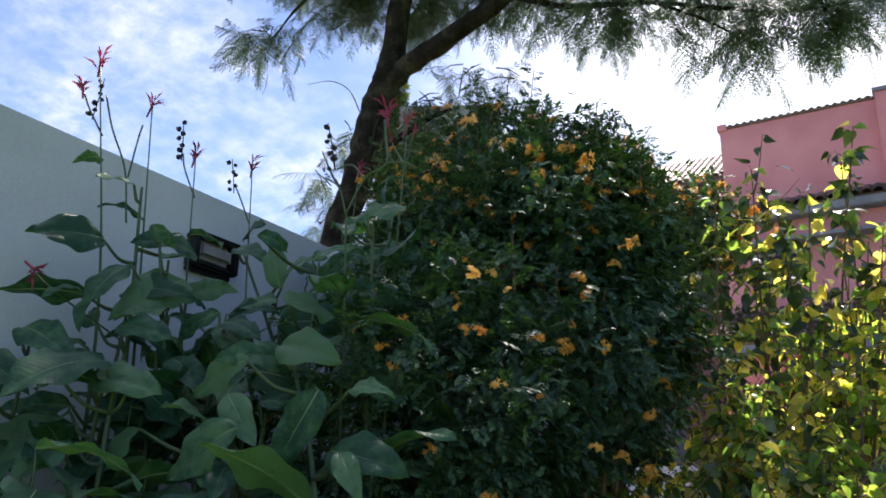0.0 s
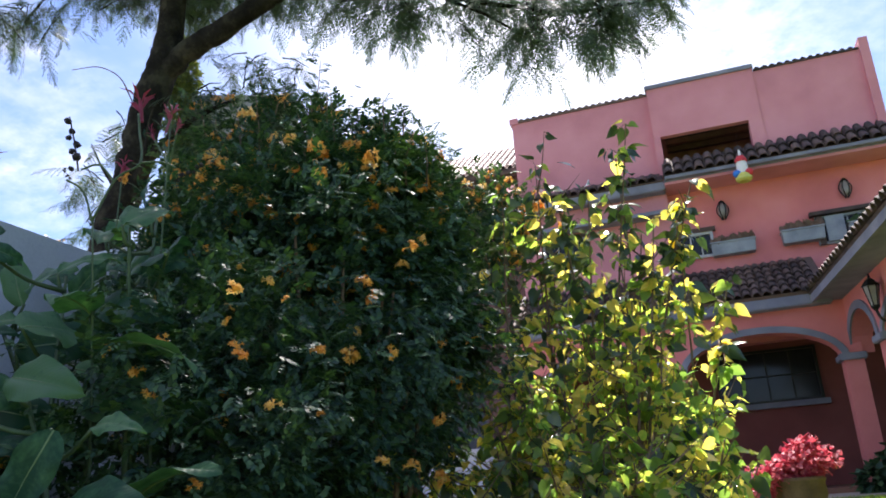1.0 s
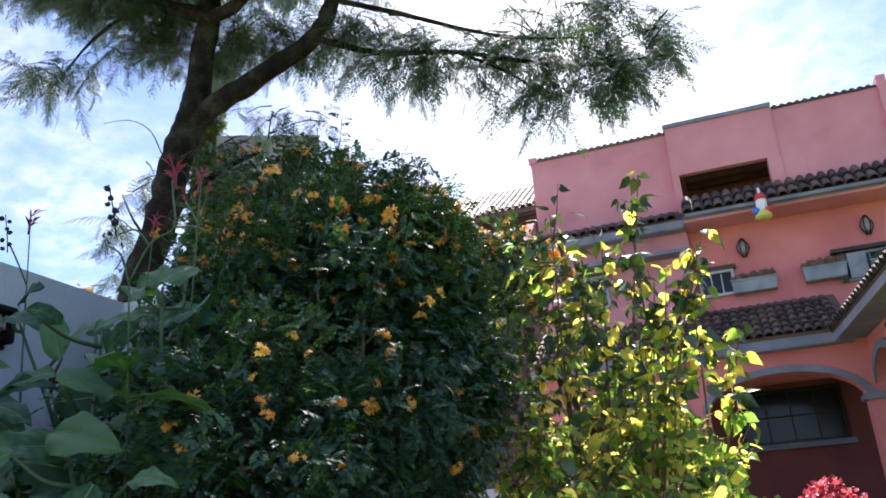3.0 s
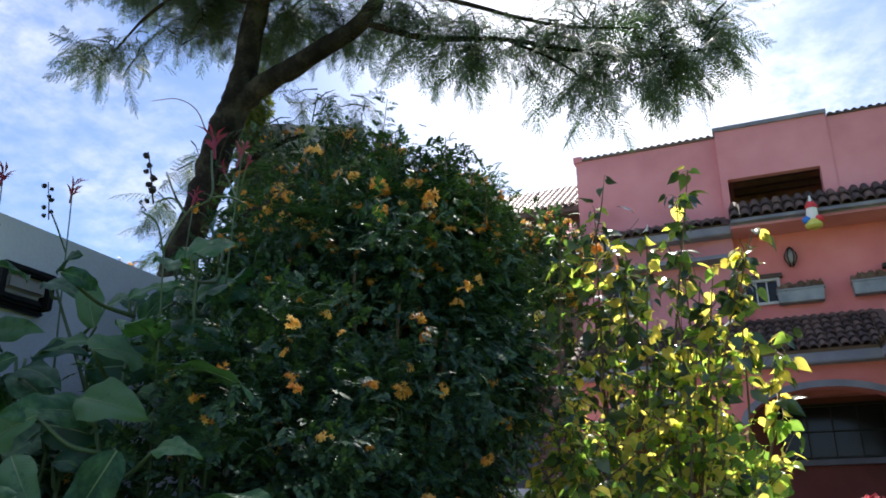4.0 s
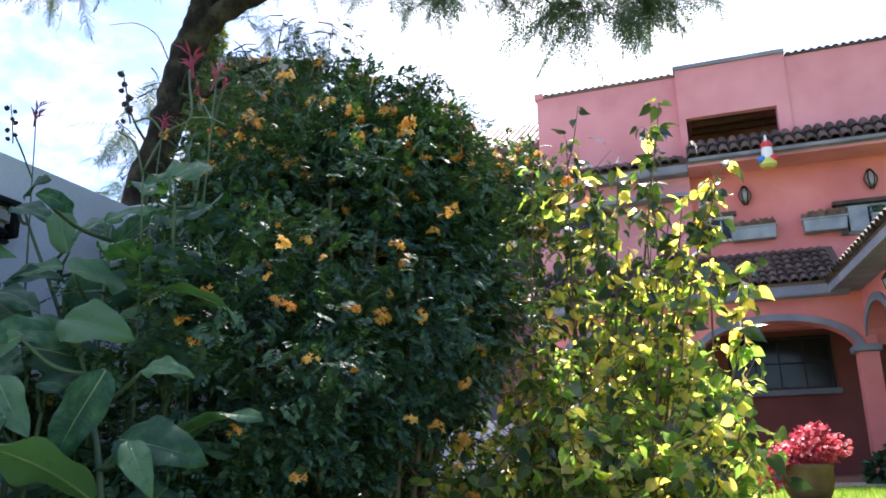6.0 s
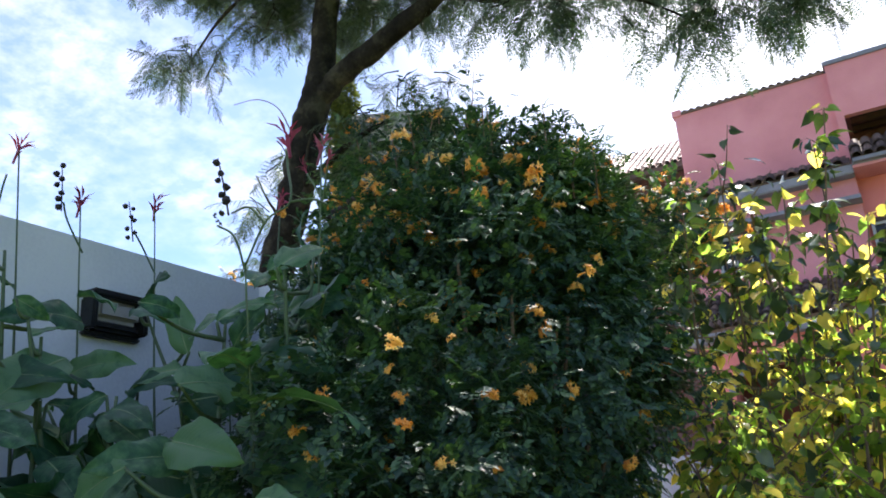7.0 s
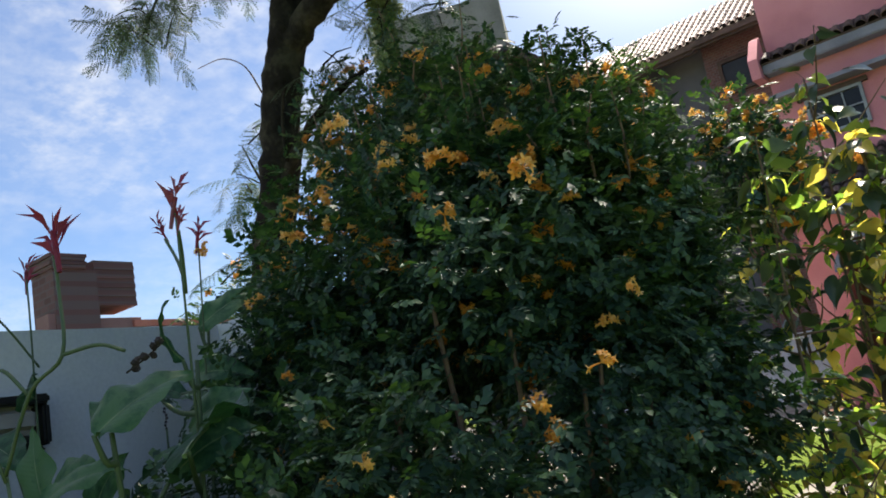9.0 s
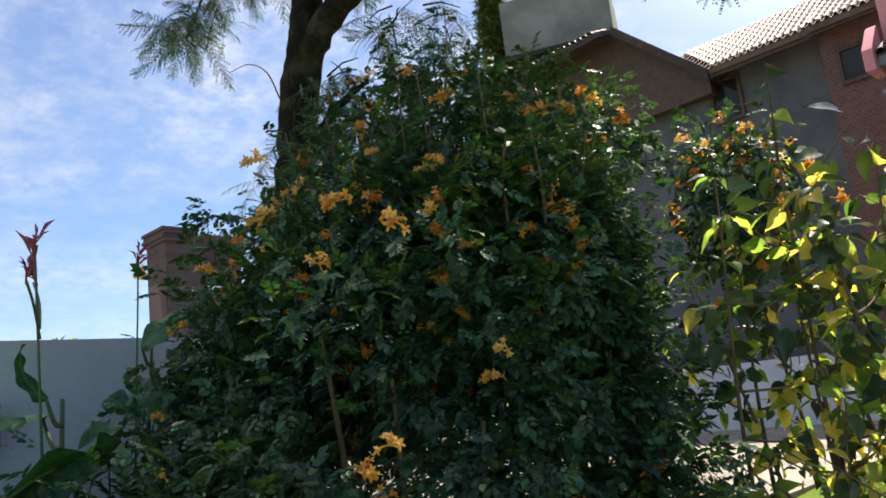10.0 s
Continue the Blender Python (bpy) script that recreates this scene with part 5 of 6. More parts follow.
M_BRICKWORK = brick_material("brown_brickwork", (0.105, 0.045, 0.040), (0.165, 0.078, 0.066), (0.15, 0.125, 0.12), 4.2)
chalet = empty("neighbour_house", (-7, 20, 0.3), label="brown brick and grey rendered house with pale tile roof", category="house")


def cpart(name, bm, mat, thing=chalet):
    return under(part(name, bm, mat, None), thing)


def cslab(name, corners, depth, mat, thing=chalet):
    """A flat slab from its upper corners, depth thick downwards."""
    bm = bmesh.new()
    r = bmesh.ops.extrude_face_region(bm, geom=[bm.faces.new([bm.verts.new(c) for c in corners])])
    bmesh.ops.translate(bm, verts=[g for g in r["geom"] if isinstance(g, bmesh.types.BMVert)], vec=(0, 0, -depth))
    bmesh.ops.recalc_face_normals(bm, faces=bm.faces)
    return cpart(name, bm, mat, thing)


def cbox(name, lo, hi, mat, thing=chalet):
    bm = bmesh.new()
    box(bm, lo, hi)
    return cpart(name, bm, mat, thing)


cbox("wall", (-14.0, 20.4, -0.1), (-5.5, 20.7, 8.95), M_RENDER)
cbox("wall", (-5.5, 20.0, -0.1), (-3.5, 20.3, 8.9), M_BRICKWORK)
for x0, x1, z0, z1, y in ((-5.12, -4.46, 7.35, 8.02, 19.97), (-8.25, -7.6, 7.55, 8.5, 20.37)):
    fr = bmesh.new()
    for lo, hi in (((x0 - 0.08, y - 0.05, z0 - 0.08), (x0, y + 0.05, z1 + 0.08)), ((x1, y - 0.05, z0 - 0.08), (x1 + 0.08, y + 0.05, z1 + 0.08)), ((x0, y - 0.05, z1), (x1, y + 0.05, z1 + 0.08)), ((x0, y - 0.05, z0 - 0.08), (x1, y + 0.05, z0))):
        box(fr, lo, hi)
    w_ = cpart("window", fr, M_WOOD)
    pane = boxed("pane", (x0, y, z0), (x1, y + 0.02, z1), M_GLASS)
    pane.parent = w_


def pale_roof(corners, thing, spacing=0.18, row=0.29):
    """Rows of barrel tiles on the slope with corners eave left, eave right, ridge right, ridge left: one joined mesh."""
    a, b_, c, d = [Vector(q) for q in corners]
    cslab("roof", corners, 0.14, M_TILE, thing)
    bm = tile_mesh(row * 1.12, spacing * 0.47)
    vs = np.array([q.co[:] for q in bm.verts])
    bm.verts.index_update()
    fs = np.array([[q.index for q in fc.verts] for fc in bm.faces])
    bm.free()
    along, up = (b_ - a).normalized(), (d - a).normalized()
    nrm = along.cross(up).normalized()
    up = nrm.cross(along)
    turn = np.array((along[:], up[:], nrm[:])).T
    corner = [(q - a).dot(along) for q in (a, b_, c, d)]
    tall_ = (d - a).dot(up)
    pl = []
    for j in range(int(tall_ / row)):
        t = row * j / tall_
        left, right = corner[3] * t, corner[1] + (corner[2] - corner[1]) * t
        for i in range(int(left / spacing), int(right / spacing)):
            pl.append((a + along * (spacing * (i + 0.5)) + up * (row * j - 0.03) + nrm * 0.02)[:])
    v, f = scatter((vs, fs), pl, np.tile(turn, (len(pl), 1, 1)), np.ones(len(pl)))
    under(tagged(array_mesh("roof_tiles", v, f, M_TILE_PALE), kind="stuff"), thing)


pale_roof([(-7.9, 19.6, 8.66), (-5.5, 19.6, 8.66), (-5.5, 21.8, 10.2), (-9.6, 21.8, 10.2)], chalet)
pale_roof([(-5.5, 19.3, 8.58), (-3.4, 19.3, 8.58), (-3.4, 21.8, 10.24), (-5.5, 21.8, 10.2)], chalet)
cbox("fascia", (-8.0, 19.66, 8.44), (-5.5, 19.74, 8.6), M_WOOD)
cbox("fascia", (-5.5, 19.36, 8.38), (-3.4, 19.44, 8.52), M_WOOD)
# cross gable with its dark verge, tank above
bm = bmesh.new()
face = bm.faces.new([bm.verts.new(c) for c in ((-13.8, 20.0, 8.2), (-8.1, 20.0, 8.2), (-8.1, 20.0, 8.7), (-10.4, 20.0, 10.78), (-13.8, 20.0, 10.6))])
r = bmesh.ops.extrude_face_region(bm, geom=[face])
bmesh.ops.translate(bm, verts=[g for g in r["geom"] if isinstance(g, bmesh.types.BMVert)], vec=(0, 0.3, 0))
bmesh.ops.recalc_face_normals(bm, faces=bm.faces)
# dark wood colour here imitates the shadow lying on the gable
cpart("gable_wall", bm, M_WOOD)
cslab("verge", [(-7.9, 19.5, 8.64), (-7.9, 22.2, 8.64), (-10.25, 22.2, 10.78), (-10.25, 19.5, 10.78)], 0.26, M_TILE)
pale_roof([(-13.3, 19.2, 10.52), (-10.45, 19.2, 10.62), (-10.45, 20.2, 11.0), (-13.3, 20.2, 10.92)], chalet)
TANK = Matrix.Translation((-14.2, 20.0, 0)) @ pose(0, 0, 0, 0, 0, 27)
for nm, lo, hi, mt in (("tank_base", (0.15, 0.25, 8.4), (3.1, 2.4, 11.52), M_RENDER), ("water_tank", (0, 0, 11.55), (3.26, 2.6, 13.4), M_CONCRETE), ("tank_rim", (-0.08, -0.08, 11.45), (3.34, 2.7, 11.6), M_DARK)):
    bm = bmesh.new()
    box(bm, lo, hi, TANK)
    cpart(nm, bm, mt)
tall = empty("tall_conifer", (-15.25, 20.9, 0.3), label="tall narrow olive-green conifer beside the water tank", category="tree")
bm = bmesh.new()
tube(bm, [(-15.25, 20.9, 0.2), (-15.25, 20.9, 8.0), (-15.25, 20.9, 15.2)], [0.22, 0.15, 0.03], 8)
under(part("trunk", bm, M_BARK, None), tall)
v, f = leafy_shell(PINNATE, [(-15.25, 20.9, 3.0 + 1.5 * k, 0.6 - 0.03 * k, 0.6, 1.3, 1400) for k in range(9)], 0.2, 91, 0.3)
under(tagged(array_mesh("crown", v, f, M_OLIVE), kind="stuff"), tall)

lodge = empty("chimney_house", (-9, 6.88, 0.18), label="brown house with a stepped chimney beyond the wall", category="house")
M_BRICKWARM = brick_material("warm_brickwork", (0.080, 0.043, 0.043), (0.12, 0.069, 0.068), (0.10, 0.08, 0.08), 3.0)
M_LODGE = material("dusty_pink_render", [(0.15, 0.092, 0.088), (0.195, 0.122, 0.115), (0.23, 0.148, 0.14)], 0.9, 1.5, 0.2, 40)
M_REDROOF = material("red_roof", [(0.30, 0.10, 0.07), (0.38, 0.14, 0.10), (0.42, 0.18, 0.13)], 0.8, 2.0, 0.2, 40)
cbox("chimney_shaft", (-9.5, 6.12, -0.1), (-9.0, 6.64, 3.80), M_BRICKWARM, lodge)
for k in range(4):
    cbox("chimney_course", (-9.54 - 0.01 * (k % 2), 6.10 - 0.02 * (k % 2), 3.80 + 0.045 * k), (-8.97, 6.50 + 0.02 * (k % 2), 3.84 + 0.045 * k), M_BRICKWARM, lodge)
cbox("buttress", (-9.3, 6.04, -0.1), (-9.02, 6.12, 3.28), M_LODGE, lodge)
for k in range(10):
    cbox("rib", (-9.6, 6.64, 3.38 + 0.055 * k), (-9.05 - 0.012 * (k % 2), 7.16, 3.435 + 0.055 * k), M_BRICKWARM, lodge)
cbox("wall", (-9.9, 6.5, -0.1), (-9.1, 7.22, 3.24), M_LODGE, lodge)
cbox("wall", (-11.0, 7.2, -0.1), (-9.3, 9.6, 3.12), M_WOOD, lodge)
cslab("roof", [(-9.05, 7.1, 3.20), (-9.05, 9.8, 3.20), (-10.8, 9.8, 3.52), (-10.8, 7.1, 3.52)], 0.08, M_REDROOF, lodge)

# the lodge stands well back, two storeys high
lodge.scale = (2.5, 2.5, 2.5)
lodge.location = (-22.22, 14.69, -1.75)

grove = empty("distant_tree", (-16, 7.6, 0.2), label="distant sunlit yellow-green tree beyond the wall", category="tree")
bm = bmesh.new()
tube(bm, [(-16, 7.5, 0.0), (-16, 7.55, 1.6), (-16.1, 7.6, 2.9)], [0.14, 0.11, 0.06], 8)
under(part("trunk", bm, M_BARK, None), grove)
v, f = leafy_shell(HEART, [(-16, 7.6, 2.8, 0.7, 0.7, 0.75, 1600), (-16.3, 8.3, 2.6, 0.6, 0.6, 0.55, 1000), (-16.2, 6.9, 2.5, 0.7, 0.7, 0.6, 1100)], 0.13, 77, 0.3)
under(tagged(array_mesh("crown", v, f, M_FAR), kind="stuff"), grove)

# ---- pot with red plant ----
POT = (0.49, 9.9, 0.285)
pot = empty("plant_pot", POT, label="round terracotta pot on the sunlit lawn", category="pot")
bm = bmesh.new()
lathe(bm, [(0.17, 0), (0.22, 0.08), (0.255, 0.20), (0.245, 0.31), (0.26, 0.33), (0.26, 0.37), (0.225, 0.37), (0.21, 0.33)], 28, POT)
under(part("body", bm, M_POT, None, smooth=True), pot)
red = empty("red_plant", (0.45, 9.9, 0.62), label="bright red leafy plant growing in the pot", category="plant")
v, f = leafy_shell(HEART, [(0.56, 9.9, 0.80, 0.36, 0.29, 0.17, 800), (0.11, 9.78, 0.60, 0.20, 0.22, 0.20, 360), (0.60, 9.9, 0.97, 0.15, 0.12, 0.09, 150), (0.34, 9.85, 0.70, 0.22, 0.22, 0.13, 300)], 0.055, 9, 0.2)
under(tagged(array_mesh("leaves", v, f, M_RED), kind="stuff"), red)
for k in range(9):
    a = 0.7 * k
    bm = bmesh.new()
    tube(bm, curve_points([(0.49, 9.9, 0.6), (0.49 + 0.1 * math.cos(a), 9.9 + 0.1 * math.sin(a), 0.72), (0.45 + 0.3 * math.cos(a), 9.9 + 0.2 * math.sin(a), 0.78)], 3), [0.006 - 0.0006 * i for i in range(7)], 5)
    under(part("stem", bm, M_TWIG, None), red)

# ---- house details ----


def window(name, x0, x1, z0, z1, y, cols, rows, frame_mat, label=""):
    """A framed window with bars and single panes, facing -y."""
    w = 0.05
    bm = bmesh.new()
    for lo, hi in (((x0, y - 0.05, z0), (x0 + w, y + 0.05, z1)), ((x1 - w, y - 0.05, z0), (x1, y + 0.05, z1)), ((x0 + w, y - 0.05, z1 - w), (x1 - w, y + 0.05, z1)), ((x0 + w, y - 0.05, z0), (x1 - w, y + 0.05, z0 + w))):
        box(bm, lo, hi)
    fr = hpart(name, bm, frame_mat, label)
    for i in range(1, cols):
        u = x0 + w + (x1 - x0 - 2 * w) * i / cols
        bar = boxed("glazing_bar", (u - 0.012, y - 0.03, z0 + w), (u + 0.012, y, z1 - w), frame_mat)
        bar.parent = fr
    for j in range(1, rows):
        u = z0 + w + (z1 - z0 - 2 * w) * j / rows
        bar = boxed("glazing_bar", (x0 + w, y - 0.032, u - 0.012), (x1 - w, y - 0.002, u + 0.012), frame_mat)
        bar.parent = fr
    for i in range(cols):
        for j in range(rows):
            a = x0 + w + (x1 - x0 - 2 * w) * i / cols
            c = x0 + w + (x1 - x0 - 2 * w) * (i + 1) / cols
            d = z0 + w + (z1 - z0 - 2 * w) * j / rows
            e = z0 + w + (z1 - z0 - 2 * w) * (j + 1) / rows
            pane = boxed("pane", (a + 0.004, y + 0.005, d + 0.004), (c - 0.004, y + 0.015, e - 0.004), M_GLASS)
            pane.parent = fr
    return fr


M_SHUTTER = material("blue_grey_paint", [(0.20, 0.23, 0.26), (0.27, 0.30, 0.33), (0.33, 0.36, 0.38)], 0.7, 4.0, 0.15)
M_MUNTIN = material("pale_frame_paint", [(0.42, 0.43, 0.44), (0.52, 0.53, 0.53)], 0.6, 6.0, 0.1)
window("window", -0.36, 0.30, 4.72, 5.22, 16.28, 3, 1, M_MUNTIN)
hbox("lintel", (-0.41, 16.2, 5.22), (0.36, 16.3, 5.30), M_WOOD, "dark wooden lintel")
window("window", 2.10, 3.2, 4.62, 5.16, 16.28, 4, 1, M_SHUTTER)
hbox("shutter", (2.12, 16.18, 4.62), (2.22, 16.24, 5.15), M_WOOD, "dark wooden shutter edge")
hbox("shutter", (2.26, 16.17, 4.66), (2.58, 16.22, 5.13), M_SHUTTER, "blue-grey louvred shutter")
hbox("lintel", (2.02, 16.12, 5.17), (3.3, 16.3, 5.24), M_TILE)
window("window", -2.95, -2.05, 4.75, 5.42, 16.0, 3, 2, M_SHUTTER)
hbox("lintel", (-3.05, 15.94, 5.42), (-1.95, 16.02, 5.50), M_WOOD, "dark wooden lintel")
window("window", -0.08, 1.78, 1.97, 2.98, 17.28, 4, 2, M_IRON)
hbox("window_sill", (-0.16, 17.14, 1.87), (1.86, 17.3, 1.97), M_GREY)
# band under the cornice of the left block, raking parapet at the end of its roof
hbox("trim", (-3.42, 15.66, 5.55), (-0.40, 16.02, 5.62), M_GREY)
bm = bmesh.new()
vs = [bm.verts.new((-3.56, y, z)) for y, z in ((15.55, 5.95), (16.12, 5.95), (16.12, 6.85), (16.02, 6.80), (15.60, 6.36), (15.55, 6.30))]
fs = bmesh.ops.extrude_face_region(bm, geom=[bm.faces.new(vs)])
bmesh.ops.translate(bm, verts=[g for g in fs["geom"] if isinstance(g, bmesh.types.BMVert)], vec=(0.16, 0, 0))
bmesh.ops.recalc_face_normals(bm, faces=bm.faces)
hpart("raking_parapet", bm, M_PINK)
# tile coping pieces on the parapets
for x0, x1, z, y in ((-3.2, -0.52, 8.26, 16.12), (1.56, 3.45, 8.25, 15.99)):
    first = None
    k = int((x1 - x0) / 0.14)
    for i in range(k):
        m = Matrix.Translation((x0 + 0.14 * (i + 0.5), y, z)) @ pose(0, 0, 0, 0, 0, rng.normal(0, 2))
        if first is None:
            first = part("coping_tile", tile_mesh(0.30, 0.055), M_TILE, None)
            first.matrix_basis = m
            o = first
        else:
            o = share("coping_tile", first, m, None)
        o.parent = house
        o.matrix_parent_inverse = Matrix.Translation(house.location).inverted()


def planter(x0, x1, z, seed):
    box_ = empty("window_planter", ((x0 + x1) / 2, 16.15, z), label="long blue-grey window box with dry plants", category="planter", group="window boxes on the facade")
    bm = bmesh.new()
    box(bm, (x0, 16.04, z), (x1, 16.3, z + 0.24))
    for v_ in bm.verts:
        if v_.co.z < z + 0.1:
            v_.co.x += 0.02 if v_.co.x < (x0 + x1) / 2 else -0.02
            v_.co.y += 0.03 if v_.co.y < 16.1 else 0
    bmesh.ops.bevel(bm, geom=bm.edges[:], offset=0.012, segments=2, affect="EDGES")
    under(part("trough", bm, M_SHUTTER), box_)
    under(boxed("trough_rim", (x0 - 0.015, 16.02, z + 0.22), (x1 + 0.015, 16.3, z + 0.25), M_SHUTTER, None, "", 0.006), box_)
    r = np.random.default_rng(seed)
    n = 60
    pl = np.stack([r.uniform(x0 + 0.05, x1 - 0.05, n), r.uniform(16.08, 16.22, n), np.full(n, z + 0.24)], 1)
    wy = np.stack([r.normal(0, 0.5, n), r.normal(-0.2, 0.4, n), r.uniform(0.5, 1.3, n)], 1)
    v_, f_ = scatter(HEART, pl, axes(wy, np.tile((0.0, -1.0, 0.2), (n, 1))), r.uniform(0.07, 0.2, n))
    under(tagged(array_mesh("dry_foliage", v_ * 1.0, f_, M_TWIG if seed % 2 else M_SHRUB), kind="stuff"), box_)


planter(0.22, 1.02, 4.68, 1)
planter(1.48, 2.22, 4.71, 3)
planter(2.62, 3.4, 4.68, 4)


def sconce(x, z):
    """A wrought-iron oval wall light on the facade."""
    s = empty("wall_sconce", (x, 16.28, z), label="oval wrought-iron wall sconce on salmon stucco", category="lamp", group="facade sconces")
    bm = bmesh.new()
    lathe(bm, [(0.03, -0.15), (0.075, -0.09), (0.09, 0.0), (0.075, 0.09), (0.03, 0.14)], 14, (x, 16.2, z))
    under(part("glass_globe", bm, M_DIFFUSER, None, smooth=True), s)
    for k in range(6):
        a = 6.28 * k / 6
        bm = bmesh.new()
        tube(bm, curve_points([(x + 0.03 * math.cos(a), 16.2 + 0.03 * math.sin(a), z - 0.19), (x + 0.11 * math.cos(a), 16.2 + 0.09 * math.sin(a), z), (x + 0.03 * math.cos(a), 16.2 + 0.03 * math.sin(a), z + 0.18)], 6), [0.012] * 13, 5)
        under(part("iron_hoop", bm, M_IRON), s)
    bm = bmesh.new()
    tube(bm, [(x, 16.31, z + 0.16), (x, 16.2, z + 0.19)], [0.02, 0.015], 6)
    under(part("bracket", bm, M_IRON), s)


sconce(0.55, 5.58)
sconce(2.72, 5.62)


def lantern(y, z):
    """A six-sided iron lantern on a bracket from the wing's arcade wall."""
    x = 1.90 + (15.25 - y) * 0.08
    s = empty("wall_lantern", (x, y, z), label="six-sided iron lantern with glass panes on a bracket", category="lamp", group="arcade lanterns")
    bm = bmesh.new()
    lathe(bm, [(0.05, -0.2), (0.10, 0.06), (0.095, 0.07)], 6, (x, y, z))
    under(part("glass_body", bm, M_DIFFUSER), s)
    bm = bmesh.new()
    lathe(bm, [(0.125, 0.07), (0.11, 0.10), (0.05, 0.17), (0.02, 0.19), (0.012, 0.25)], 6, (x, y, z))
    under(part("roof", bm, M_IRON), s)
    bm = bmesh.new()
    lathe(bm, [(0.02, -0.27), (0.06, -0.22), (0.06, -0.2)], 6, (x, y, z))
    under(part("base", bm, M_IRON), s)
    for k in range(6):
        a = 6.283 * k / 6
        bm = bmesh.new()
        tube(bm, [(x + 0.052 * math.cos(a), y + 0.052 * math.sin(a), z - 0.2), (x + 0.103 * math.cos(a), y + 0.103 * math.sin(a), z + 0.07)], [0.008, 0.008], 5)
        under(part("iron_bar", bm, M_IRON), s)
    bm = bmesh.new()
    tube(bm, curve_points([(x, y, z - 0.26), (x + 0.05, y, z - 0.4), (x + 0.2, y, z - 0.45)], 5), [0.02] * 11, 6)
    under(part("bracket", bm, M_IRON), s)


lantern(12.75, 3.0)
lantern(10.2, 2.98)

# ---- hanging party figure under the eave ----
toy = empty("pinata", (0.98, 15.5, 6.1), label="small red, white, blue and yellow paper pinata on a string", category="pinata")
for nm, prof, mt in (("cap", [(0.03, 0.12), (0.11, 0.1), (0.10, 0.16), (0.06, 0.22)], M_PRED), ("body", [(0.09, -0.12), (0.1, 0.0), (0.09, 0.1)], M_WHITE), ("base", [(0.10, -0.28), (0.15, -0.24), (0.14, -0.16), (0.09, -0.12)], M_PYEL)):
    bm = bmesh.new()
    lathe(bm, prof, 12, (0.98, 15.45, 6.1))
    under(part(nm, bm, mt, None), toy)
for dx, mt in ((-0.11, M_PBLUE), (0.10, M_PRED)):
    bm = bmesh.new()
    r_ = bmesh.ops.create_icosphere(bm, subdivisions=2, radius=0.075)
    bmesh.ops.translate(bm, verts=bm.verts, vec=(0.98 + dx, 15.40, 5.97))
    under(part("tassel", bm, mt, None), toy)
bm = bmesh.new()
tube(bm, [(0.98, 15.45, 6.3), (0.98, 15.47, 6.45)], [0.03, 0.02], 6)
under(part("topknot", bm, M_WHITE, None), toy)
bm = bmesh.new()
tube(bm, curve_points([(0.98, 15.47, 6.44), (1.0, 15.8, 6.8), (1.05, 16.0, 7.0)], 4), [0.004] * 9, 4)
under(part("string", bm, M_IRON, None), toy)

# ---- things by the porch ----
urn = empty("stone_planter", (-0.95, 12.0, 0.32), label="large dark stone planter beside the path", category="planter")
bm = bmesh.new()
lathe(bm, [(0.52, 0), (0.54, 0.1), (0.47, 0.5), (0.44, 0.75), (0.48, 0.8), (0.48, 0.88), (0.40, 0.88), (0.38, 0.8)], 26, (-0.95, 12.0, 0.3))
under(part("body", bm, M_RENDER, None, smooth=True), urn)
for px, py, s, n in ((2.25, 14.5, 0.36, 300), (-0.3, 14.3, 0.30, 240), (1.75, 13.6, 0.22, 160)):
    low = empty("porch_plant", (px, py, 0.34), label="low dark green plant beside the porch", category="plant", group="porch plants")
    v, f = leafy_shell(HEART, [(px, py, 0.34 + s * 0.8, s, s * 0.8, s, n)], 0.12, int(px * 10) + 40, 0.2)
    under(tagged(array_mesh("leaves", v, f, M_SHRUB), kind="stuff"), low)
boxed("pavement", (-2.5, 4.5, -0.1), (-0.7, 9.2, 0.26), M_PAVING, None, "pale sunlit stone paving")
tagged(bpy.data.objects["pavement.001"], kind="structure", category="path")
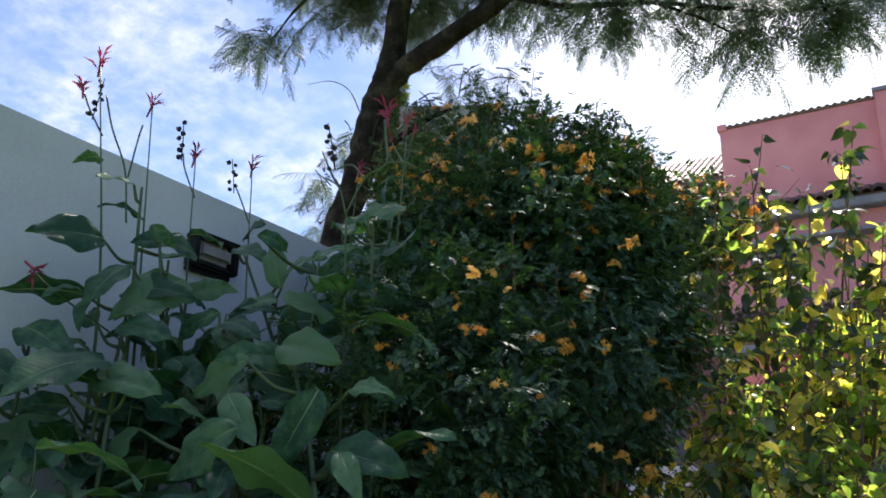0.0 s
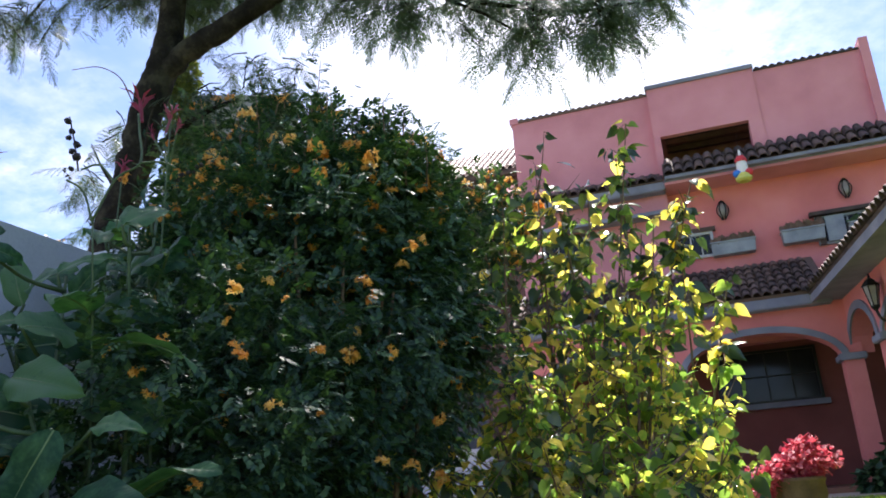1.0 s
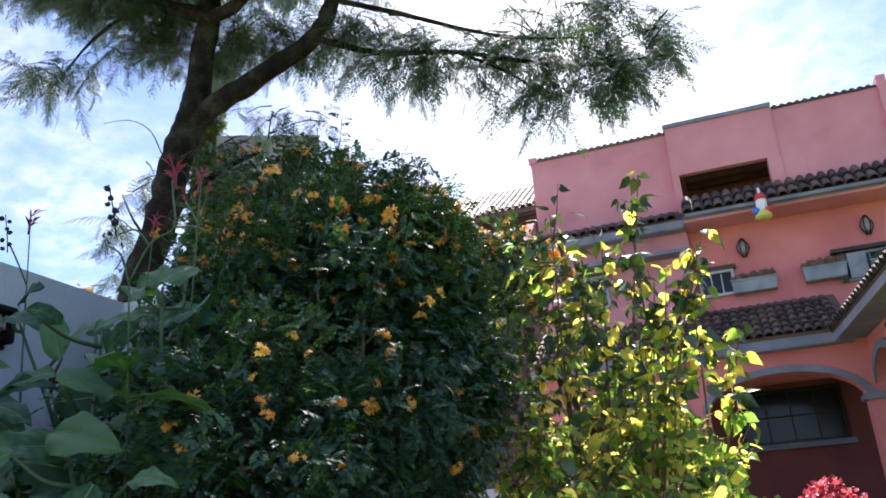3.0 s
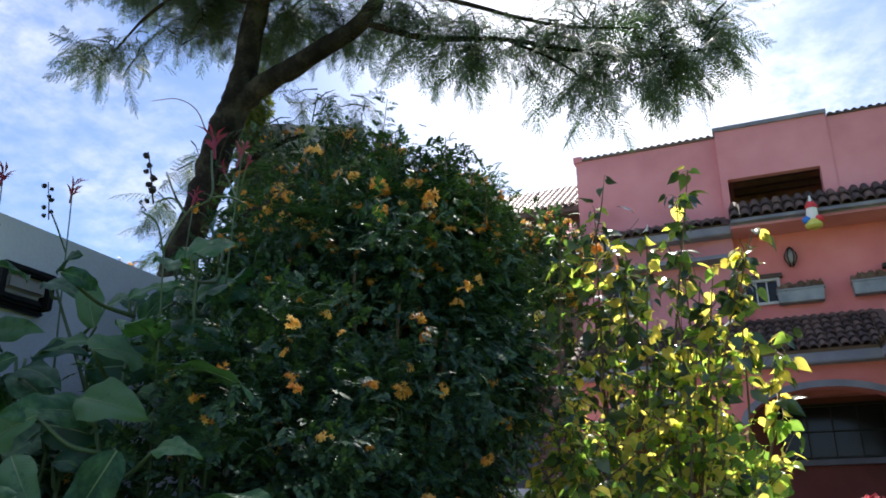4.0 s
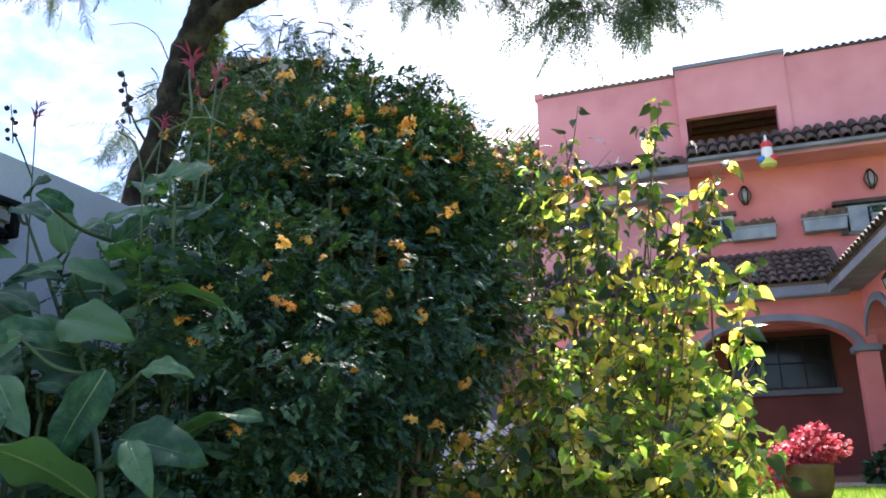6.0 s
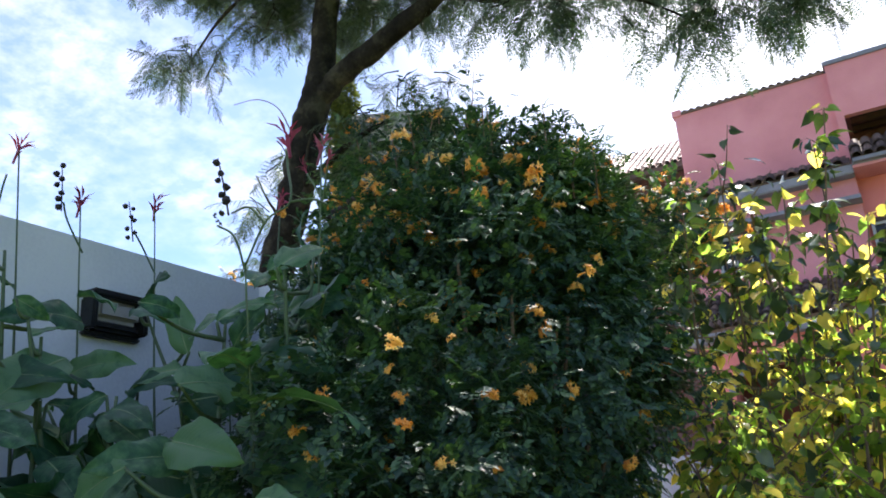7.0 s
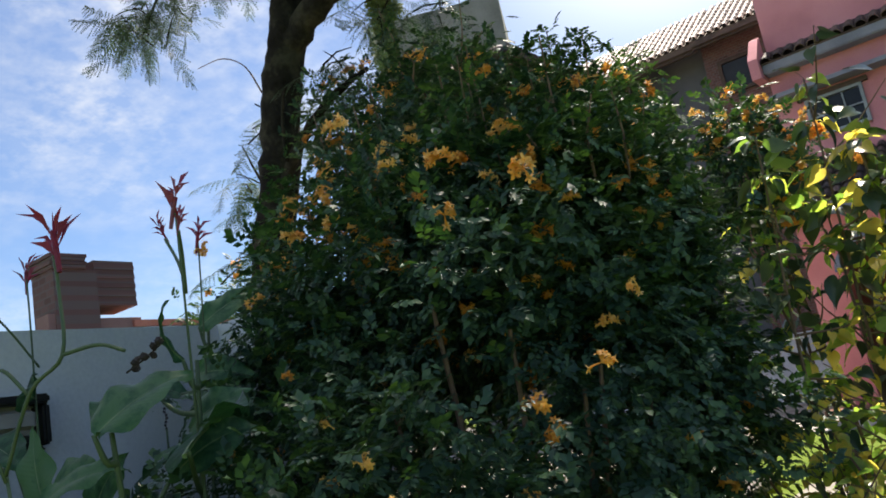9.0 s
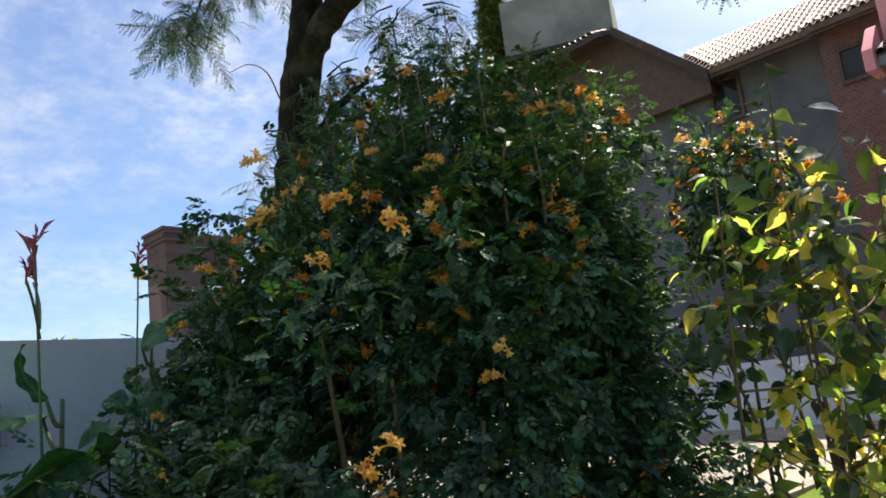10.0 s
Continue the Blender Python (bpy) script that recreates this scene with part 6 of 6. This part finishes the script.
boxed("pavement", (-9.5, 9.2, -0.1), (-3.45, 18.5, 0.34), M_PAVING, None, "pale sunlit yard paving beside the house")
tagged(bpy.data.objects["pavement.002"], kind="structure", category="path")
bm = bmesh.new()
box(bm, (-9.5, 18.55, 0.2), (-3.5, 18.7, 1.7))
tagged(part("wall_yard", bm, M_WALL), label="low pale wall behind the paved yard", category="wall", kind="structure")
# shrub that looks over the wall
low = empty("shrub", (-4.3, 4.6, 0), label="small green shrub with orange tips behind the garden wall", category="shrub")
v, f = leafy_shell(PINNATE, [(-4.1, 4.6, 2.05, 0.45, 0.25, 0.30, 700), (-4.4, 4.6, 1.2, 0.5, 0.35, 0.9, 900)], 0.075, 55, 0.3, 20)
under(tagged(array_mesh("leaves", v, f, M_SHRUB), kind="stuff"), low)
for k in range(7):
    ob = share("flower", heads[k % 5], Matrix.Translation((-4.1 + rng.normal(0, 0.25), 4.45, 2.25 + rng.normal(0, 0.08))) @ Matrix.Scale(0.8, 4), None)
    under(ob, low)
bm = bmesh.new()
tube(bm, [(-4.35, 4.6, 0.0), (-4.3, 4.6, 1.0), (-4.15, 4.6, 2.1)], [0.03, 0.02, 0.008], 7)
under(part("stem", bm, M_TWIG, None), low)
# blades of the lawn by the path
r = np.random.default_rng(12)
n = 9000
pl = np.stack([r.uniform(-0.6, 3.2, n), 12.6 - 3.2 * r.random(n) ** 1.3, np.zeros(n)], 1)
pl[:, 2] = [ground_height(x, y) - 0.005 for x, y in pl[:, :2]]
blade = (np.array(((-0.06, 0, 0), (0.06, 0, 0), (0.035, 0.6, 0.03), (-0.035, 0.6, 0.03), (0.0, 1.0, 0.12))), np.array(((0, 1, 2), (0, 2, 3), (3, 2, 4))))
up = np.stack([r.normal(0, 0.45, n), r.normal(0, 0.45, n), np.ones(n)], 1)
v, f = scatter(blade, pl, axes(up, r.normal(0, 1, (n, 3))), r.uniform(0.03, 0.075, n))
tagged(array_mesh("grass", v, f, M_BLADE), label="short sunlit grass blades of the lawn", category="grass", kind="stuff")
